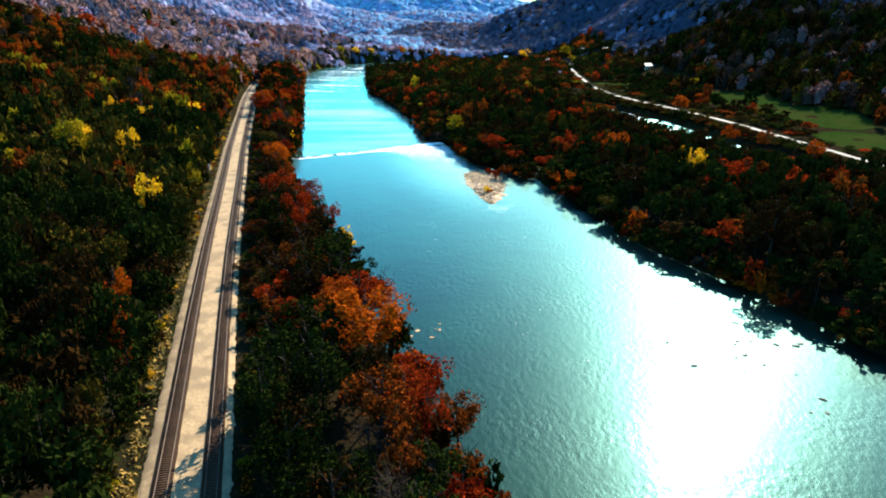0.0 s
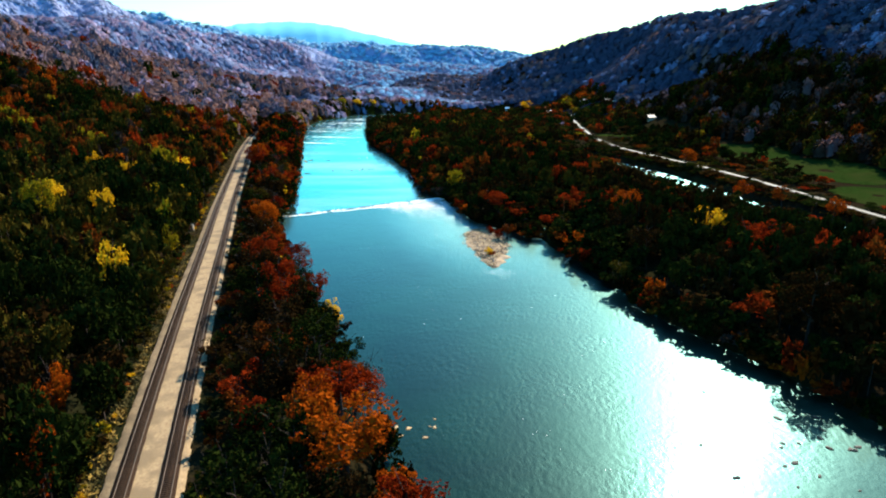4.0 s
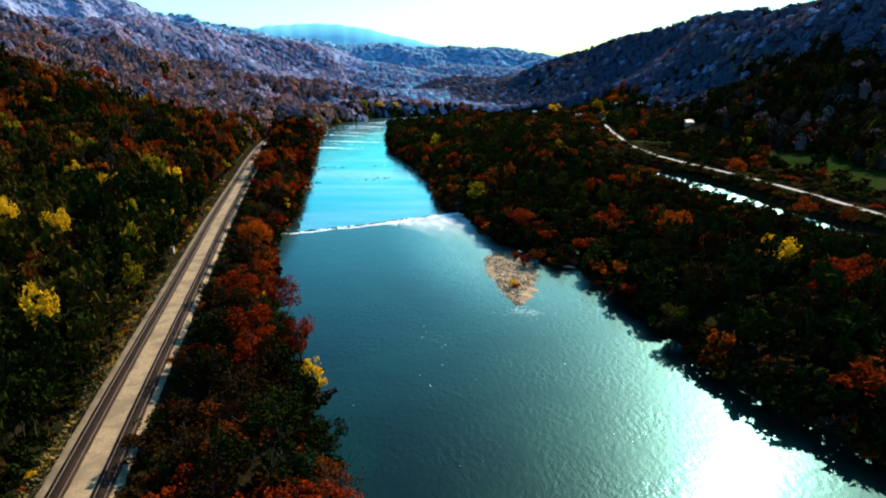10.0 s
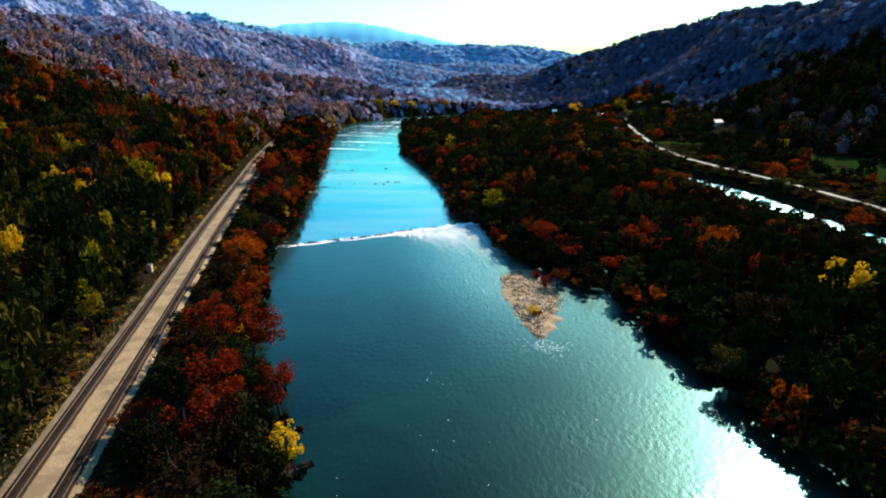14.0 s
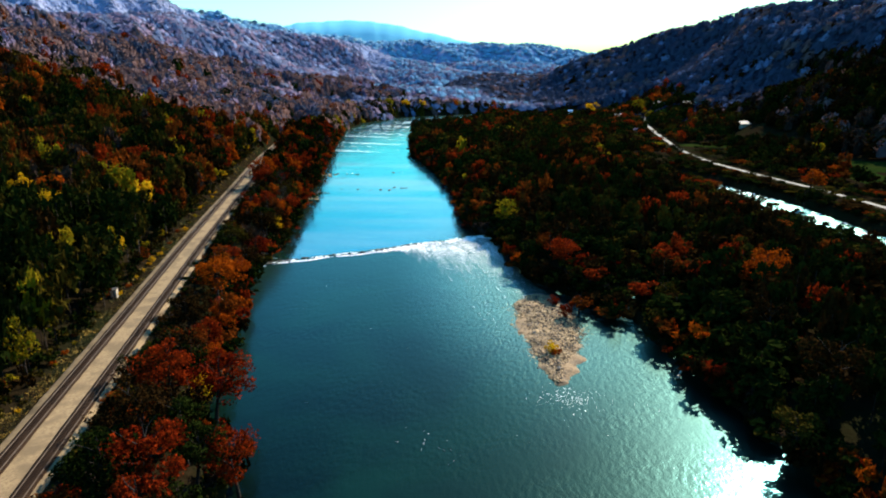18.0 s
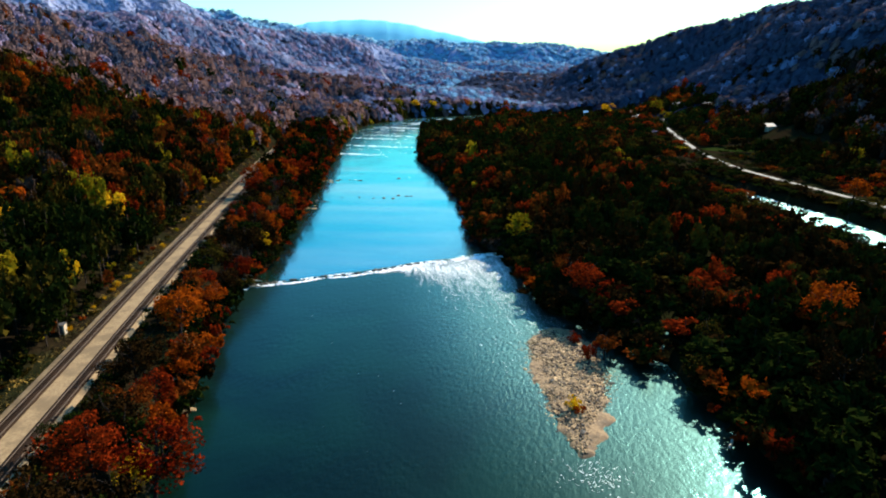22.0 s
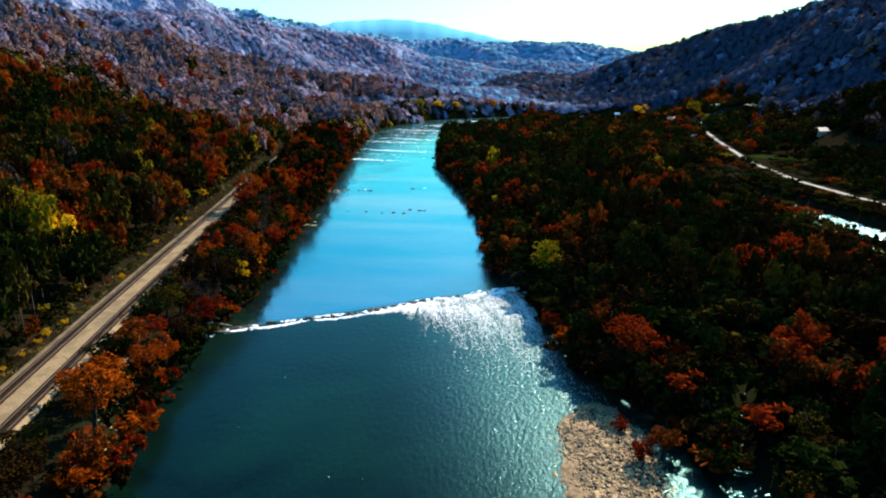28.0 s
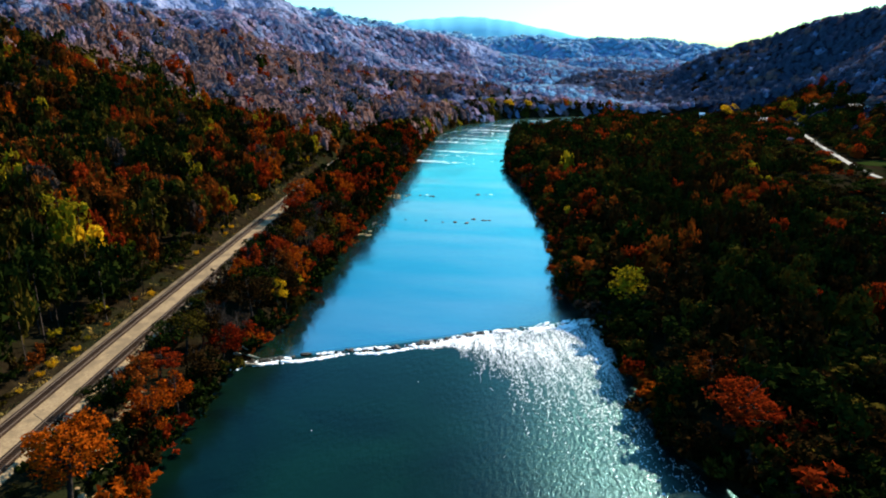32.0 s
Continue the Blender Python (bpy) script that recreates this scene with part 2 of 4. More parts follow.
            for key, value in (("From Min", 0.38), ("From Max", 0.62), ("To Min", 0.35), ("To Max", 1.0)):
                amount.inputs[key].default_value = value
            l.new(amount.outputs["Result"], bn.inputs["Strength"])
        if last:
            l.new(last.outputs["Normal"], bn.inputs["Normal"])
        last = bn
    for scale, dist, stretch in ((1.3, 0.20, 0.5), (4.0, 0.10, 0.6)):
        mp = n.new("ShaderNodeMapping")
        mp.inputs["Scale"].default_value = (1.0, stretch, 1.0)
        mp.inputs["Rotation"].default_value = (0, 0, radians(24))
        l.new(co, mp.inputs["Vector"])
        t = n.new("ShaderNodeTexNoise")
        t.inputs["Scale"].default_value, t.inputs["Detail"].default_value = scale, 5
        l.new(mp.outputs["Vector"], t.inputs["Vector"])
        bn = n.new("ShaderNodeBump")
        bn.inputs["Distance"].default_value = dist
        l.new(broken.outputs["Result"], bn.inputs["Strength"])
        l.new(t.outputs["Fac"], bn.inputs["Height"])
        l.new(last.outputs["Normal"], bn.inputs["Normal"])
        last = bn
    for node in (body, shine, fresnel):
        l.new(last.outputs["Normal"], node.inputs["Normal"])
    # calm water and fine ripples lie side by side
    ripple, lobes, rougher = n.new("ShaderNodeBsdfGlossy"), n.new("ShaderNodeMixShader"), n.new("ShaderNodeMath")
    rougher.inputs[1].default_value = 0.25
    l.new(glint.outputs[0], rougher.inputs[0])
    l.new(rougher.outputs[0], ripple.inputs["Roughness"])
    ripple.inputs["Color"].default_value = (0.44, 0.92, 0.88, 1)
    l.new(last.outputs["Normal"], ripple.inputs["Normal"])
    share = n.new("ShaderNodeMapRange")
    share.inputs["To Min"].default_value, share.inputs["To Max"].default_value = 0.6, 0.12
    l.new(ranges[2].outputs["Result"], share.inputs["Value"])
    l.new(share.outputs["Result"], lobes.inputs[0])
    l.new(shine.outputs[0], lobes.inputs[1])
    l.new(ripple.outputs[0], lobes.inputs[2])
    l.new(fresnel.outputs["Fac"], both.inputs[0])
    l.new(body.outputs[0], both.inputs[1])
    l.new(lobes.outputs[0], both.inputs[2])
    l.new(both.outputs[0], n["Material Output"].inputs["Surface"])
    return m


WATER = water_mat()


# ---- the plan ----
# middle of the river and half its width
RIVER = [(180, -350, 55), (130, -150, 50), (80, 0, 48), (46, 100, 48), (32, 139, 47), (19, 169, 45), (8, 210, 48), (-1, 233, 52), (-12, 261, 50),
         (-24.5, 285, 44.5), (-31.5, 315, 43.5), (-33.5, 337, 42), (-43, 362, 38), (-54, 433, 40), (-66, 494, 39), (-93, 604, 34), (-109, 700, 36), (-126, 827, 39),
         (-110, 910, 56), (-70, 990, 72), (10, 1045, 78), (130, 1090, 66), (200, 1110, 25)]
CHANNEL = [(230, 60, 11), (195, 200, 11), (176, 260, 12), (160, 310, 12), (146, 370, 14), (140, 430, 14), (129, 480, 10), (112, 545, 5)]
INLET = [(40, 255, 3), (42, 278, 1.2), (50, 303, 0.7), (54, 314, 0.5)]
LANE = [(225, 60), (205, 200), (191, 287), (187, 330), (181, 389), (173, 440), (160, 490), (147, 545), (144, 621), (149, 670), (158, 760), (175, 900), (200, 1000)]
RAIL = [(10, -105), (-17.5, 0), (-37.9, 75), (-50.8, 121), (-64, 170), (-82, 240), (-99.5, 307), (-116.5, 376), (-132, 440), (-146, 495), (-163, 570), (-176, 635), (-205, 780)]
TRACKS_APART = 6.3


def along(line, x, y):
    """Distance to a line of points, the value of its third column there, and the side (positive to its right)."""
    line = np.array([(*p, 0.0)[:3] for p in line], float)
    best = np.full(np.shape(x), 1e9)
    val, side = np.zeros(np.shape(x)), np.zeros(np.shape(x))
    for a, b in zip(line[:-1], line[1:]):
        d = b[:2] - a[:2]
        n2 = d @ d
        s = np.clip(((x - a[0]) * d[0] + (y - a[1]) * d[1]) / n2, 0, 1)
        px, py = x - a[0] - s * d[0], y - a[1] - s * d[1]
        r = np.hypot(px, py)
        near = r < best
        best = np.where(near, r, best)
        val = np.where(near, a[2] + s * (b[2] - a[2]), val)
        side = np.where(near, np.sign(px * d[1] - py * d[0]), side)
    return best, val, side


# crests of the hills, with height of the ground and breadth
RIDGES = [
    ([(-400, 150, 50), (-433, 507, 72), (-450, 626, 78), (-470, 760, 82), (-476, 880, 80), (-450, 985, 74), (-408, 1088, 60), (-361, 1127, 44), (-296, 1157, 33)], 185),
    ([(-900, 500, 120), (-713, 834, 130), (-716, 964, 138), (-724, 1084, 143), (-690, 1210, 145), (-636, 1369, 152), (-600, 1470, 146), (-574, 1517, 138),
      (-535, 1617, 138), (-468, 1701, 129), (-404, 1780, 127), (-340, 1812, 116), (-279, 1805, 88), (-175, 1799, 70), (-80, 1766, 46)], 230),
    ([(-310, 1220, 40), (-245, 1200, 36), (-130, 1240, 24), (-60, 1330, 24), (60, 1450, 34)], 95),
    ([(-140, 1680, 50), (100, 1680, 45), (330, 1750, 50)], 170),
    ([(-1251, 1358, 222), (-1240, 1633, 266), (-1204, 1906, 288), (-1177, 2099, 288), (-1132, 2239, 274), (-1055, 2387, 248), (-959, 2537, 222), (-879, 2672, 212), (-773, 2758, 193), (-567, 2860, 155)], 340),
    ([(-706, 2673, 154), (-330, 2848, 166), (-135, 2865, 156), (180, 2843, 150), (268, 2806, 128), (373, 2743, 108), (520, 2700, 95)], 250),
    ([(120, 1480, 40), (180, 1420, 78), (253, 1357, 105), (335, 1287, 125), (390, 1166, 140), (400, 1000, 140), (450, 850, 142), (480, 600, 140), (500, 300, 135), (520, -100, 130)], 135),
    ([(330, 640, 55), (300, 760, 42), (290, 860, 30)], 70),
    ([(-241, 2103, 68), (-98, 2116, 74), (-19, 2118, 80), (67, 2117, 71), (152, 2113, 71), (237, 2105, 56)], 150),
]


def rough_noise(x, y):
    n = np.sin(x * 0.021 + 1.3 * np.sin(y * 0.013)) * np.cos(y * 0.017 + 0.7 * np.sin(x * 0.011))
    return n + 0.5 * np.sin(x * 0.047 + y * 0.031) * np.cos(y * 0.053 - x * 0.019) + 0.25 * np.sin(x * 0.11 + 2 * np.sin(y * 0.09))


def smooth(v, a, b):
    s = np.clip((v - a) / (b - a), 0, 1)
    return s * s * (3 - 2 * s)


def ground_height(x, y):
    x, y = np.asarray(x, float), np.asarray(y, float)
    hills = np.zeros(x.shape)
    for line, breadth in RIDGES:
        d, top, _ = along(line, x, y)
        fold = np.abs(np.sin(x * 0.0125 + 1.4 * np.sin(y * 0.0061)) * np.cos(y * 0.0112 + 1.1 * np.sin(x * 0.0073 + 1))) * 2 - 0.8
        hills = hills + (top * np.exp(-((d / breadth) ** 2)) * (1 - 0.15 * fold * smooth(d / breadth, 0.1, 0.6))) ** 8
    hills = hills ** 0.125
    rn = rough_noise(x, y)
    z = 4.2 + 0.5 * rn + hills * (1 + 0.045 * rn)
    dr, _, side = along(RAIL, x, y)
    sd = dr * side
    z = z + 3.0 * smooth(-sd, 6, 30) * (y < 1200)
    bed = smooth(sd, -7.5, -3.8) * (1 - smooth(sd, 10.5, 15.5)) * (1 - smooth(y, 700, 800))
    z = z * (1 - bed) + 6.6 * bed
    d, half, _ = along(RIVER, x, y)
    z = -1.6 + (z + 1.6) * smooth(d - half, -3, 6)
    d, half, _ = along(CHANNEL, x, y)
    z = -1.0 + (z + 1.0) * smooth(d - half, -3, 7)
    d, half, _ = along(INLET, x, y)
    z = -0.8 + (z + 0.8) * smooth(d - half, -2, 4)
    d, _, _ = along(LANE, x, y)
    lane = 1 - smooth(d, 4, 10)
    z = z * (1 - lane) + 5.0 * lane
    return z


def mesh_of(name, verts, faces, mats, index=None, shade=False):
    me = bpy.data.meshes.new(name)
    verts = np.asarray(verts, np.float32)
    faces = np.asarray(faces, np.int32)
    k = faces.shape[1]
    me.vertices.add(len(verts))
    me.vertices.foreach_set("co", verts.ravel())
    me.loops.add(faces.size)
    me.loops.foreach_set("vertex_index", faces.ravel())
    me.polygons.add(len(faces))
    me.polygons.foreach_set("loop_start", np.arange(0, faces.size, k, dtype=np.int32))
    for m in mats:
        me.materials.append(m)
    if index is not None:
        me.polygons.foreach_set("material_index", np.asarray(index, np.int32))
    if shade:
        me.polygons.foreach_set("use_smooth", np.ones(len(faces), bool))
    me.update(calc_edges=True)
    return me


def part(name, me, parent=None, label="", m=None):
    ob = new(name, me)
    if parent is not None:
        ob.parent = parent
    if m is not None:
        ob.matrix_basis = m
    if label:
        ob["label"] = label
    return ob


def from_bm(name, bm, *mats):
    me = bpy.data.meshes.new(name)
    bm.to_mesh(me)
    bm.free()
    for m in mats:
        me.materials.append(m)
    return me


def east_hill(x, y):
    return along(RIDGES[6][0], x, y)[0] < 240


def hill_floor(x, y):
    """Which floor lies under the trees: litter, bare hill, far hill or dark eastern hill; the hill floors are coloured
    with haze.
    """
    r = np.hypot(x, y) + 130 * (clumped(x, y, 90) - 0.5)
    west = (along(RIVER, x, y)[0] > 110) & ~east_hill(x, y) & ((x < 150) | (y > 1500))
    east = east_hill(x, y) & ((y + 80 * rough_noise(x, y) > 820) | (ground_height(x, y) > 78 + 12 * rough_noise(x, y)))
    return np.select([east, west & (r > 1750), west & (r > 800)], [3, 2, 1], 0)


def clumped(x, y, scale):
    """A slow random field between 0 and 1, for drifts of one hue."""
    f = np.sin(x / scale + 1.7 * np.sin(y / scale * 0.7)) * np.sin(y / scale * 1.3 + 1.1 * np.sin(x / scale * 0.9))
    return 0.5 + 0.35 * f + 0.15 * np.sin(x / scale * 3.1 + y / scale * 2.3)


# ---- ground and water ----
def axis(stops):
    out = [stops[0][0]]
    for (a, _), (b, step) in zip(stops[:-1], stops[1:]):
        n = max(1, round((b - a) / step))
        out += [a + (b - a) * (i + 1) / n for i in range(n)]
    return np.array(out)


gx = axis([(-4200, 0), (-1600, 120), (-700, 30), (-260, 10), (220, 3.0), (560, 10), (1500, 60), (4200, 150)])
gy = axis([(-900, 0), (-100, 40), (20, 8), (480, 3.0), (800, 6), (1500, 12), (2900, 35), (4900, 80)])
GX, GY = np.meshgrid(gx, gy)
GZ = ground_height(GX, GY)
gi = np.arange(GX.size).reshape(GX.shape)
quads = np.stack([gi[:-1, :-1], gi[:-1, 1:], gi[1:, 1:], gi[1:, :-1]], -1).reshape(-1, 4)
qx, qy = GX.ravel()[quads[:, 0]], GY.ravel()[quads[:, 0]]
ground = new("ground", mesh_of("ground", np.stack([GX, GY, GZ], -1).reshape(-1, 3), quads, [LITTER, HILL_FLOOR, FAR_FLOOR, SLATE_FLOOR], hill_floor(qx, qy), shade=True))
tagged(ground, "leaf-littered brown valley floor rising into wooded hills", "ground", kind="structure")

wx, wy = axis([(-420, 0), (620, 80)]), axis([(-420, 0), (1300, 80)])
WX, WY = np.meshgrid(wx, wy)
wi = np.arange(WX.size).reshape(WX.shape)
wq = np.stack([wi[:-1, :-1], wi[:-1, 1:], wi[1:, 1:], wi[1:, :-1]], -1).reshape(-1, 4)
water = new("water", mesh_of("water", np.stack([WX, WY, 0 * WX], -1).reshape(-1, 3), wq, [WATER], shade=True))
tagged(water, "broad calm blue-green river reflecting the bright sky", "river", kind="structure")


# ---- railway ----
def offset_line(line, off, step=4.0, y0=None, y1=None):
    """Points every few metres along a line, shifted to its right; with the direction at each."""
    p = np.array([q[:2] for q in line], float)
    s = np.r_[0, np.cumsum(np.hypot(*np.diff(p, axis=0).T))]
    fine = np.arange(0, s[-1], 1.0)
    x, y = np.interp(fine, s, p[:, 0]), np.interp(fine, s, p[:, 1])
    ker = np.hanning(61)
    ker /= ker.sum()
    pad = 30
    def soft(v):
        ext = np.r_[v[0] + (v[0] - v[1:pad + 1][::-1]), v, v[-1] + (v[-1] - v[-pad - 1:-1][::-1])]
        return np.convolve(ext, ker, "valid")
    x, y = soft(x), soft(y)
    tx, ty = np.gradient(x), np.gradient(y)
    n = np.hypot(tx, ty)
    tx, ty = tx / n, ty / n
    x, y = x + off * ty, y - off * tx
    keep = np.ones(len(x), bool)
    if y0 is not None:
        keep = (y >= y0) & (y <= y1)
    pick = np.where(keep)[0][::max(1, int(step))]
    return np.stack([x, y, tx, ty], -1)[pick]


def ribbon(name, line, profile, material, off=0.0, step=4, wobble=0.0, y0=None, y1=None, z=0.0, on_ground=False):
    """A strip swept along a line: profile is a list of (to the right, up)."""
    pts = offset_line(line, off, step, y0, y1)
    rng = np.random.RandomState(5)
    verts = []
    for i, (u, v) in enumerate(profile):
        w = u + (wobble * rng.randn(len(pts)) if i in (0, len(profile) - 1) else 0)
        px, py = pts[:, 0] + w * pts[:, 3], pts[:, 1] - w * pts[:, 2]
        base = ground_height(px, py) if on_ground else z
        verts.append(np.stack([px, py, base + v + 0 * px], -1))
    verts = np.stack(verts, 1)
    n, k = verts.shape[:2]
    i = np.arange(n * k).reshape(n, k)
    f = np.stack([i[:-1, :-1], i[:-1, 1:], i[1:, 1:], i[1:, :-1]], -1).reshape(-1, 4)
    return mesh_of(name, verts.reshape(-1, 3), f, [material], shade=False)


RAIL_Y0, RAIL_Y1 = -90, 690
ballast = new("ballast_bed", ribbon("ballast_bed", RAIL, [(-3.6, -0.9), (-2.6, 0.25), (0, 0.3), (3.2, 0.22), (6.3, 0.3), (8.2, 0.25), (9.4, -0.7)], BALLAST, 0, 1, 0.22, RAIL_Y0, RAIL_Y1, 6.75))
tagged(ballast, "pale tan gravel ballast under the two railway tracks", "railway bed", kind="structure")


def railway_track(off):
    top = new("railway_track")
    top.location = (0, 0, 0)
    tagged(top, "railway track of steel rails on dark sleepers", "railway track", "parallel tracks")
    part("track_bed", ribbon("track_bed", RAIL, [(-1.35, 0), (1.35, 0)], OILY, off, 2, 0.05, RAIL_Y0, RAIL_Y1, 7.11), top, "dark oil-stained stones between the rails")
    for side in (-0.7525, 0.7525):
        part("rail", ribbon("rail", RAIL, [(-0.07, 0), (-0.045, 0.16), (0.045, 0.16), (0.07, 0)], STEEL, off + side, 3, 0, RAIL_Y0, RAIL_Y1, 7.19), top, "worn steel rail")
    pts = offset_line(RAIL, off, 1, RAIL_Y0, 460)
    pts = np.repeat(pts, 2, 0)
    pts[1::2, :2] += 0.5 * pts[1::2, 2:]
    v, f = [], []
    box = np.array([(sx * 1.3, sy * 0.12, z) for z in (0, 0.12) for sx, sy in ((-1, -1), (1, -1), (1, 1), (-1, 1))])
    quad = np.array([(4, 5, 6, 7), (0, 1, 5, 4), (1, 2, 6, 5), (2, 3, 7, 6), (3, 0, 4, 7)])
    for i, (x, y, tx, ty) in enumerate(pts):
        q = np.stack([x + box[:, 0] * ty + box[:, 1] * tx, y - box[:, 0] * tx + box[:, 1] * ty, 7.09 + box[:, 2]], -1)
        v.append(q)
        f.append(quad + 8 * i)
    sl = part("sleeper", mesh_of("sleeper", np.concatenate(v), np.concatenate(f), [SLEEPER]), top, "tarred wooden sleepers")
    sl["kind"] = "stuff"
    return top


railway_track(0)
railway_track(TRACKS_APART)
lane = new("lane", ribbon("lane", LANE, [(-1.8, 0.05), (0, 0.12), (1.8, 0.05)], ROAD, 0, 4, 0.2, 60, 980, 0, True))
tagged(lane, "pale country road along the side channel", "road", kind="structure")


# ---- trees ----
def crown_points(rng, n, lumps=16, flat=1.0, ragged=0.25):
    """Places in a crown of unit radius round the origin, gathered in uneven lumps with gaps between them."""
    c = rng.randn(lumps, 3)
    c /= np.linalg.norm(c, axis=1)[:, None]
    c *= (0.40 + 0.42 * rng.rand(lumps))[:, None]
    c[:, 2] *= flat
    r = 0.16 + 0.20 * rng.rand(lumps)
    which = rng.randint(0, lumps, n)
    d = rng.randn(n, 3)
    d /= np.linalg.norm(d, axis=1)[:, None]
    p = c[which] + d * (r[which] * (1 - ragged * rng.rand(n) ** 2 + 0.12 * rng.randn(n)))[:, None]
    return p, d


def leaf_faces(rng, p, d, size, sides=3):
    """A small ragged leaf clump at each place, roughly facing outwards."""
    n = len(p)
    nrm = d + 0.75 * rng.randn(n, 3)
    nrm /= np.linalg.norm(nrm, axis=1)[:, None]
    a = np.cross(nrm, rng.randn(n, 3))
    a /= np.linalg.norm(a, axis=1)[:, None]
    b = np.cross(nrm, a)
    ang0 = rng.rand(n) * 6.283
    out = []
    for k in range(sides):
        ang = ang0 + 6.283 * k / sides + 0.5 * rng.randn(n)
        s = size * (0.6 + 0.8 * rng.rand(n))
        out.append(p + (a * np.cos(ang)[:, None] + b * np.sin(ang)[:, None]) * s[:, None] + nrm * (0.25 * size * rng.randn(n))[:, None])
    v = np.stack(out, 1).reshape(-1, 3)
    return v, np.arange(n * sides).reshape(n, sides)


def limb(points, radii, sides=6):
    """A tapered, bent tube."""
    points = np.asarray(points, float)
    v, f = [], []
    for i, (p, r) in enumerate(zip(points, radii)):
        d = points[min(i + 1, len(points) - 1)] - points[max(i - 1, 0)]
        d = d / np.linalg.norm(d)
        a = np.cross(d, (0.3, 0.9, 0.1))
        a /= np.linalg.norm(a)
        b = np.cross(d, a)
        for k in range(sides):
            t = 6.283 * k / sides
            v.append(p + r * (a * np.cos(t) + b * np.sin(t)))
        if i:
            for k in range(sides):
                f.append(((i - 1) * sides + k, (i - 1) * sides + (k + 1) % sides, i * sides + (k + 1) % sides, i * sides + k))
    return np.array(v), np.array(f)


def joined(pieces):
    v, f, n = [], [], 0
    for a, b in pieces:
        v.append(a)
        f.append(b + n)
        n += len(a)
    return np.concatenate(v), np.concatenate(f)


def tree_meshes(seed, leaves, size, sparse=False):
    """Trunk, limbs and crown of a tree ten metres high: three meshes in shape only."""
    rng = np.random.RandomState(seed)
    lean = rng.randn(2) * 0.35
    trunk = limb([(0, 0, -0.6), (lean[0] * 0.2, lean[1] * 0.2, 1.5), (lean[0] * 0.6, lean[1] * 0.6, 4.0), (lean[0], lean[1], 7.5), (lean[0] * 1.1, lean[1] * 1.1, 9.2)], (0.26, 0.2, 0.15, 0.08, 0.02))
    limbs = []
    for _ in range(16 if sparse else 9):
        h = 2.6 + 5.2 * rng.rand()
        t = rng.rand() * 6.283
        far = (1.6 + 1.6 * rng.rand()) * (1.15 - 0.06 * h)
        foot = np.array([lean[0] * h / 7.5, lean[1] * h / 7.5, h])
        tip = foot + (far * np.cos(t), far * np.sin(t), 1.2 + 1.4 * rng.rand())
        mid = (foot + tip) / 2 + rng.randn(3) * 0.15
        limbs.append(limb([foot, mid, tip], (0.08, 0.05, 0.015), 4))
        if sparse:
            for _ in range(4):
                e = tip + rng.randn(3) * 0.8 + (0, 0, 0.5)
                limbs.append(limb([mid + (tip - mid) * rng.rand(), e], (0.03, 0.008), 3))
    p, d = crown_points(rng, leaves, 22, 1.0, 0.5 if sparse else 0.3)
    if sparse:
        p = p * (0.9 + 0.25 * rng.rand(len(p)))[:, None]
    p = p * (3.3, 3.3, 3.7) + (lean[0], lean[1], 6.3)
    return trunk, joined(limbs), leaf_faces(rng, p, d, size, 4)


SHAPES = [tree_meshes(s, 800, 0.26) for s in (11, 12, 13, 14)]
FINE_SHAPES = [tree_meshes(s, 1900, 0.16) for s in (15, 16, 17, 18)]
BARE_SHAPES = [tree_meshes(s, 320, 0.13, True) for s in (21, 22)]
MESHES = {}


def shape_meshes(kind, color, fine):
    key = (kind, color, fine)
    if key not in MESHES:
        trunk, limbs, crown = (BARE_SHAPES[kind % 2] if color == "bare" else (FINE_SHAPES if fine else SHAPES)[kind % 4])
        MESHES[key] = (mesh_of("trunk", *trunk, [BARK], shade=True), mesh_of("branchwork", *limbs, [BARK], shade=True), mesh_of("crown", *crown, [LEAF[color]]))
    return MESHES[key]


HUE = {"dark_green": "dark green", "olive": "olive-brown", "yellow_green": "yellow-green", "yellow": "bright yellow", "orange": "orange",
       "red": "deep red", "rust": "rust-brown", "brown": "dull brown", "bare": "nearly leafless grey-brown"}
tree_count = 0
TREE_SPOTS = []


def tree(x, y, height, width, color, where):
    """A tree as a thing of its own, with trunk, limbs and crown."""
    global tree_count
    tree_count += 1
    rng = random.Random(tree_count)
    a, b, c = shape_meshes(rng.randrange(4), color, width > 8.5 and y < 330)
    z = float(ground_height(x, y))
    top = new("tree", a)
    s, w = height / 10, width / 6.6
    top.matrix_basis = Matrix.Translation((x, y, max(z, 0.1))) @ Matrix.Rotation(rng.random() * 6.283, 4, "Z") @ Matrix.Diagonal((w, w, s, 1))
    tagged(top, f"{HUE[color]} autumn tree {where}", "tree", "trees " + where)
    part("branchwork", b, top)
    part("crown", c, top)
    TREE_SPOTS.append((x, y, width * 0.4))
    return top


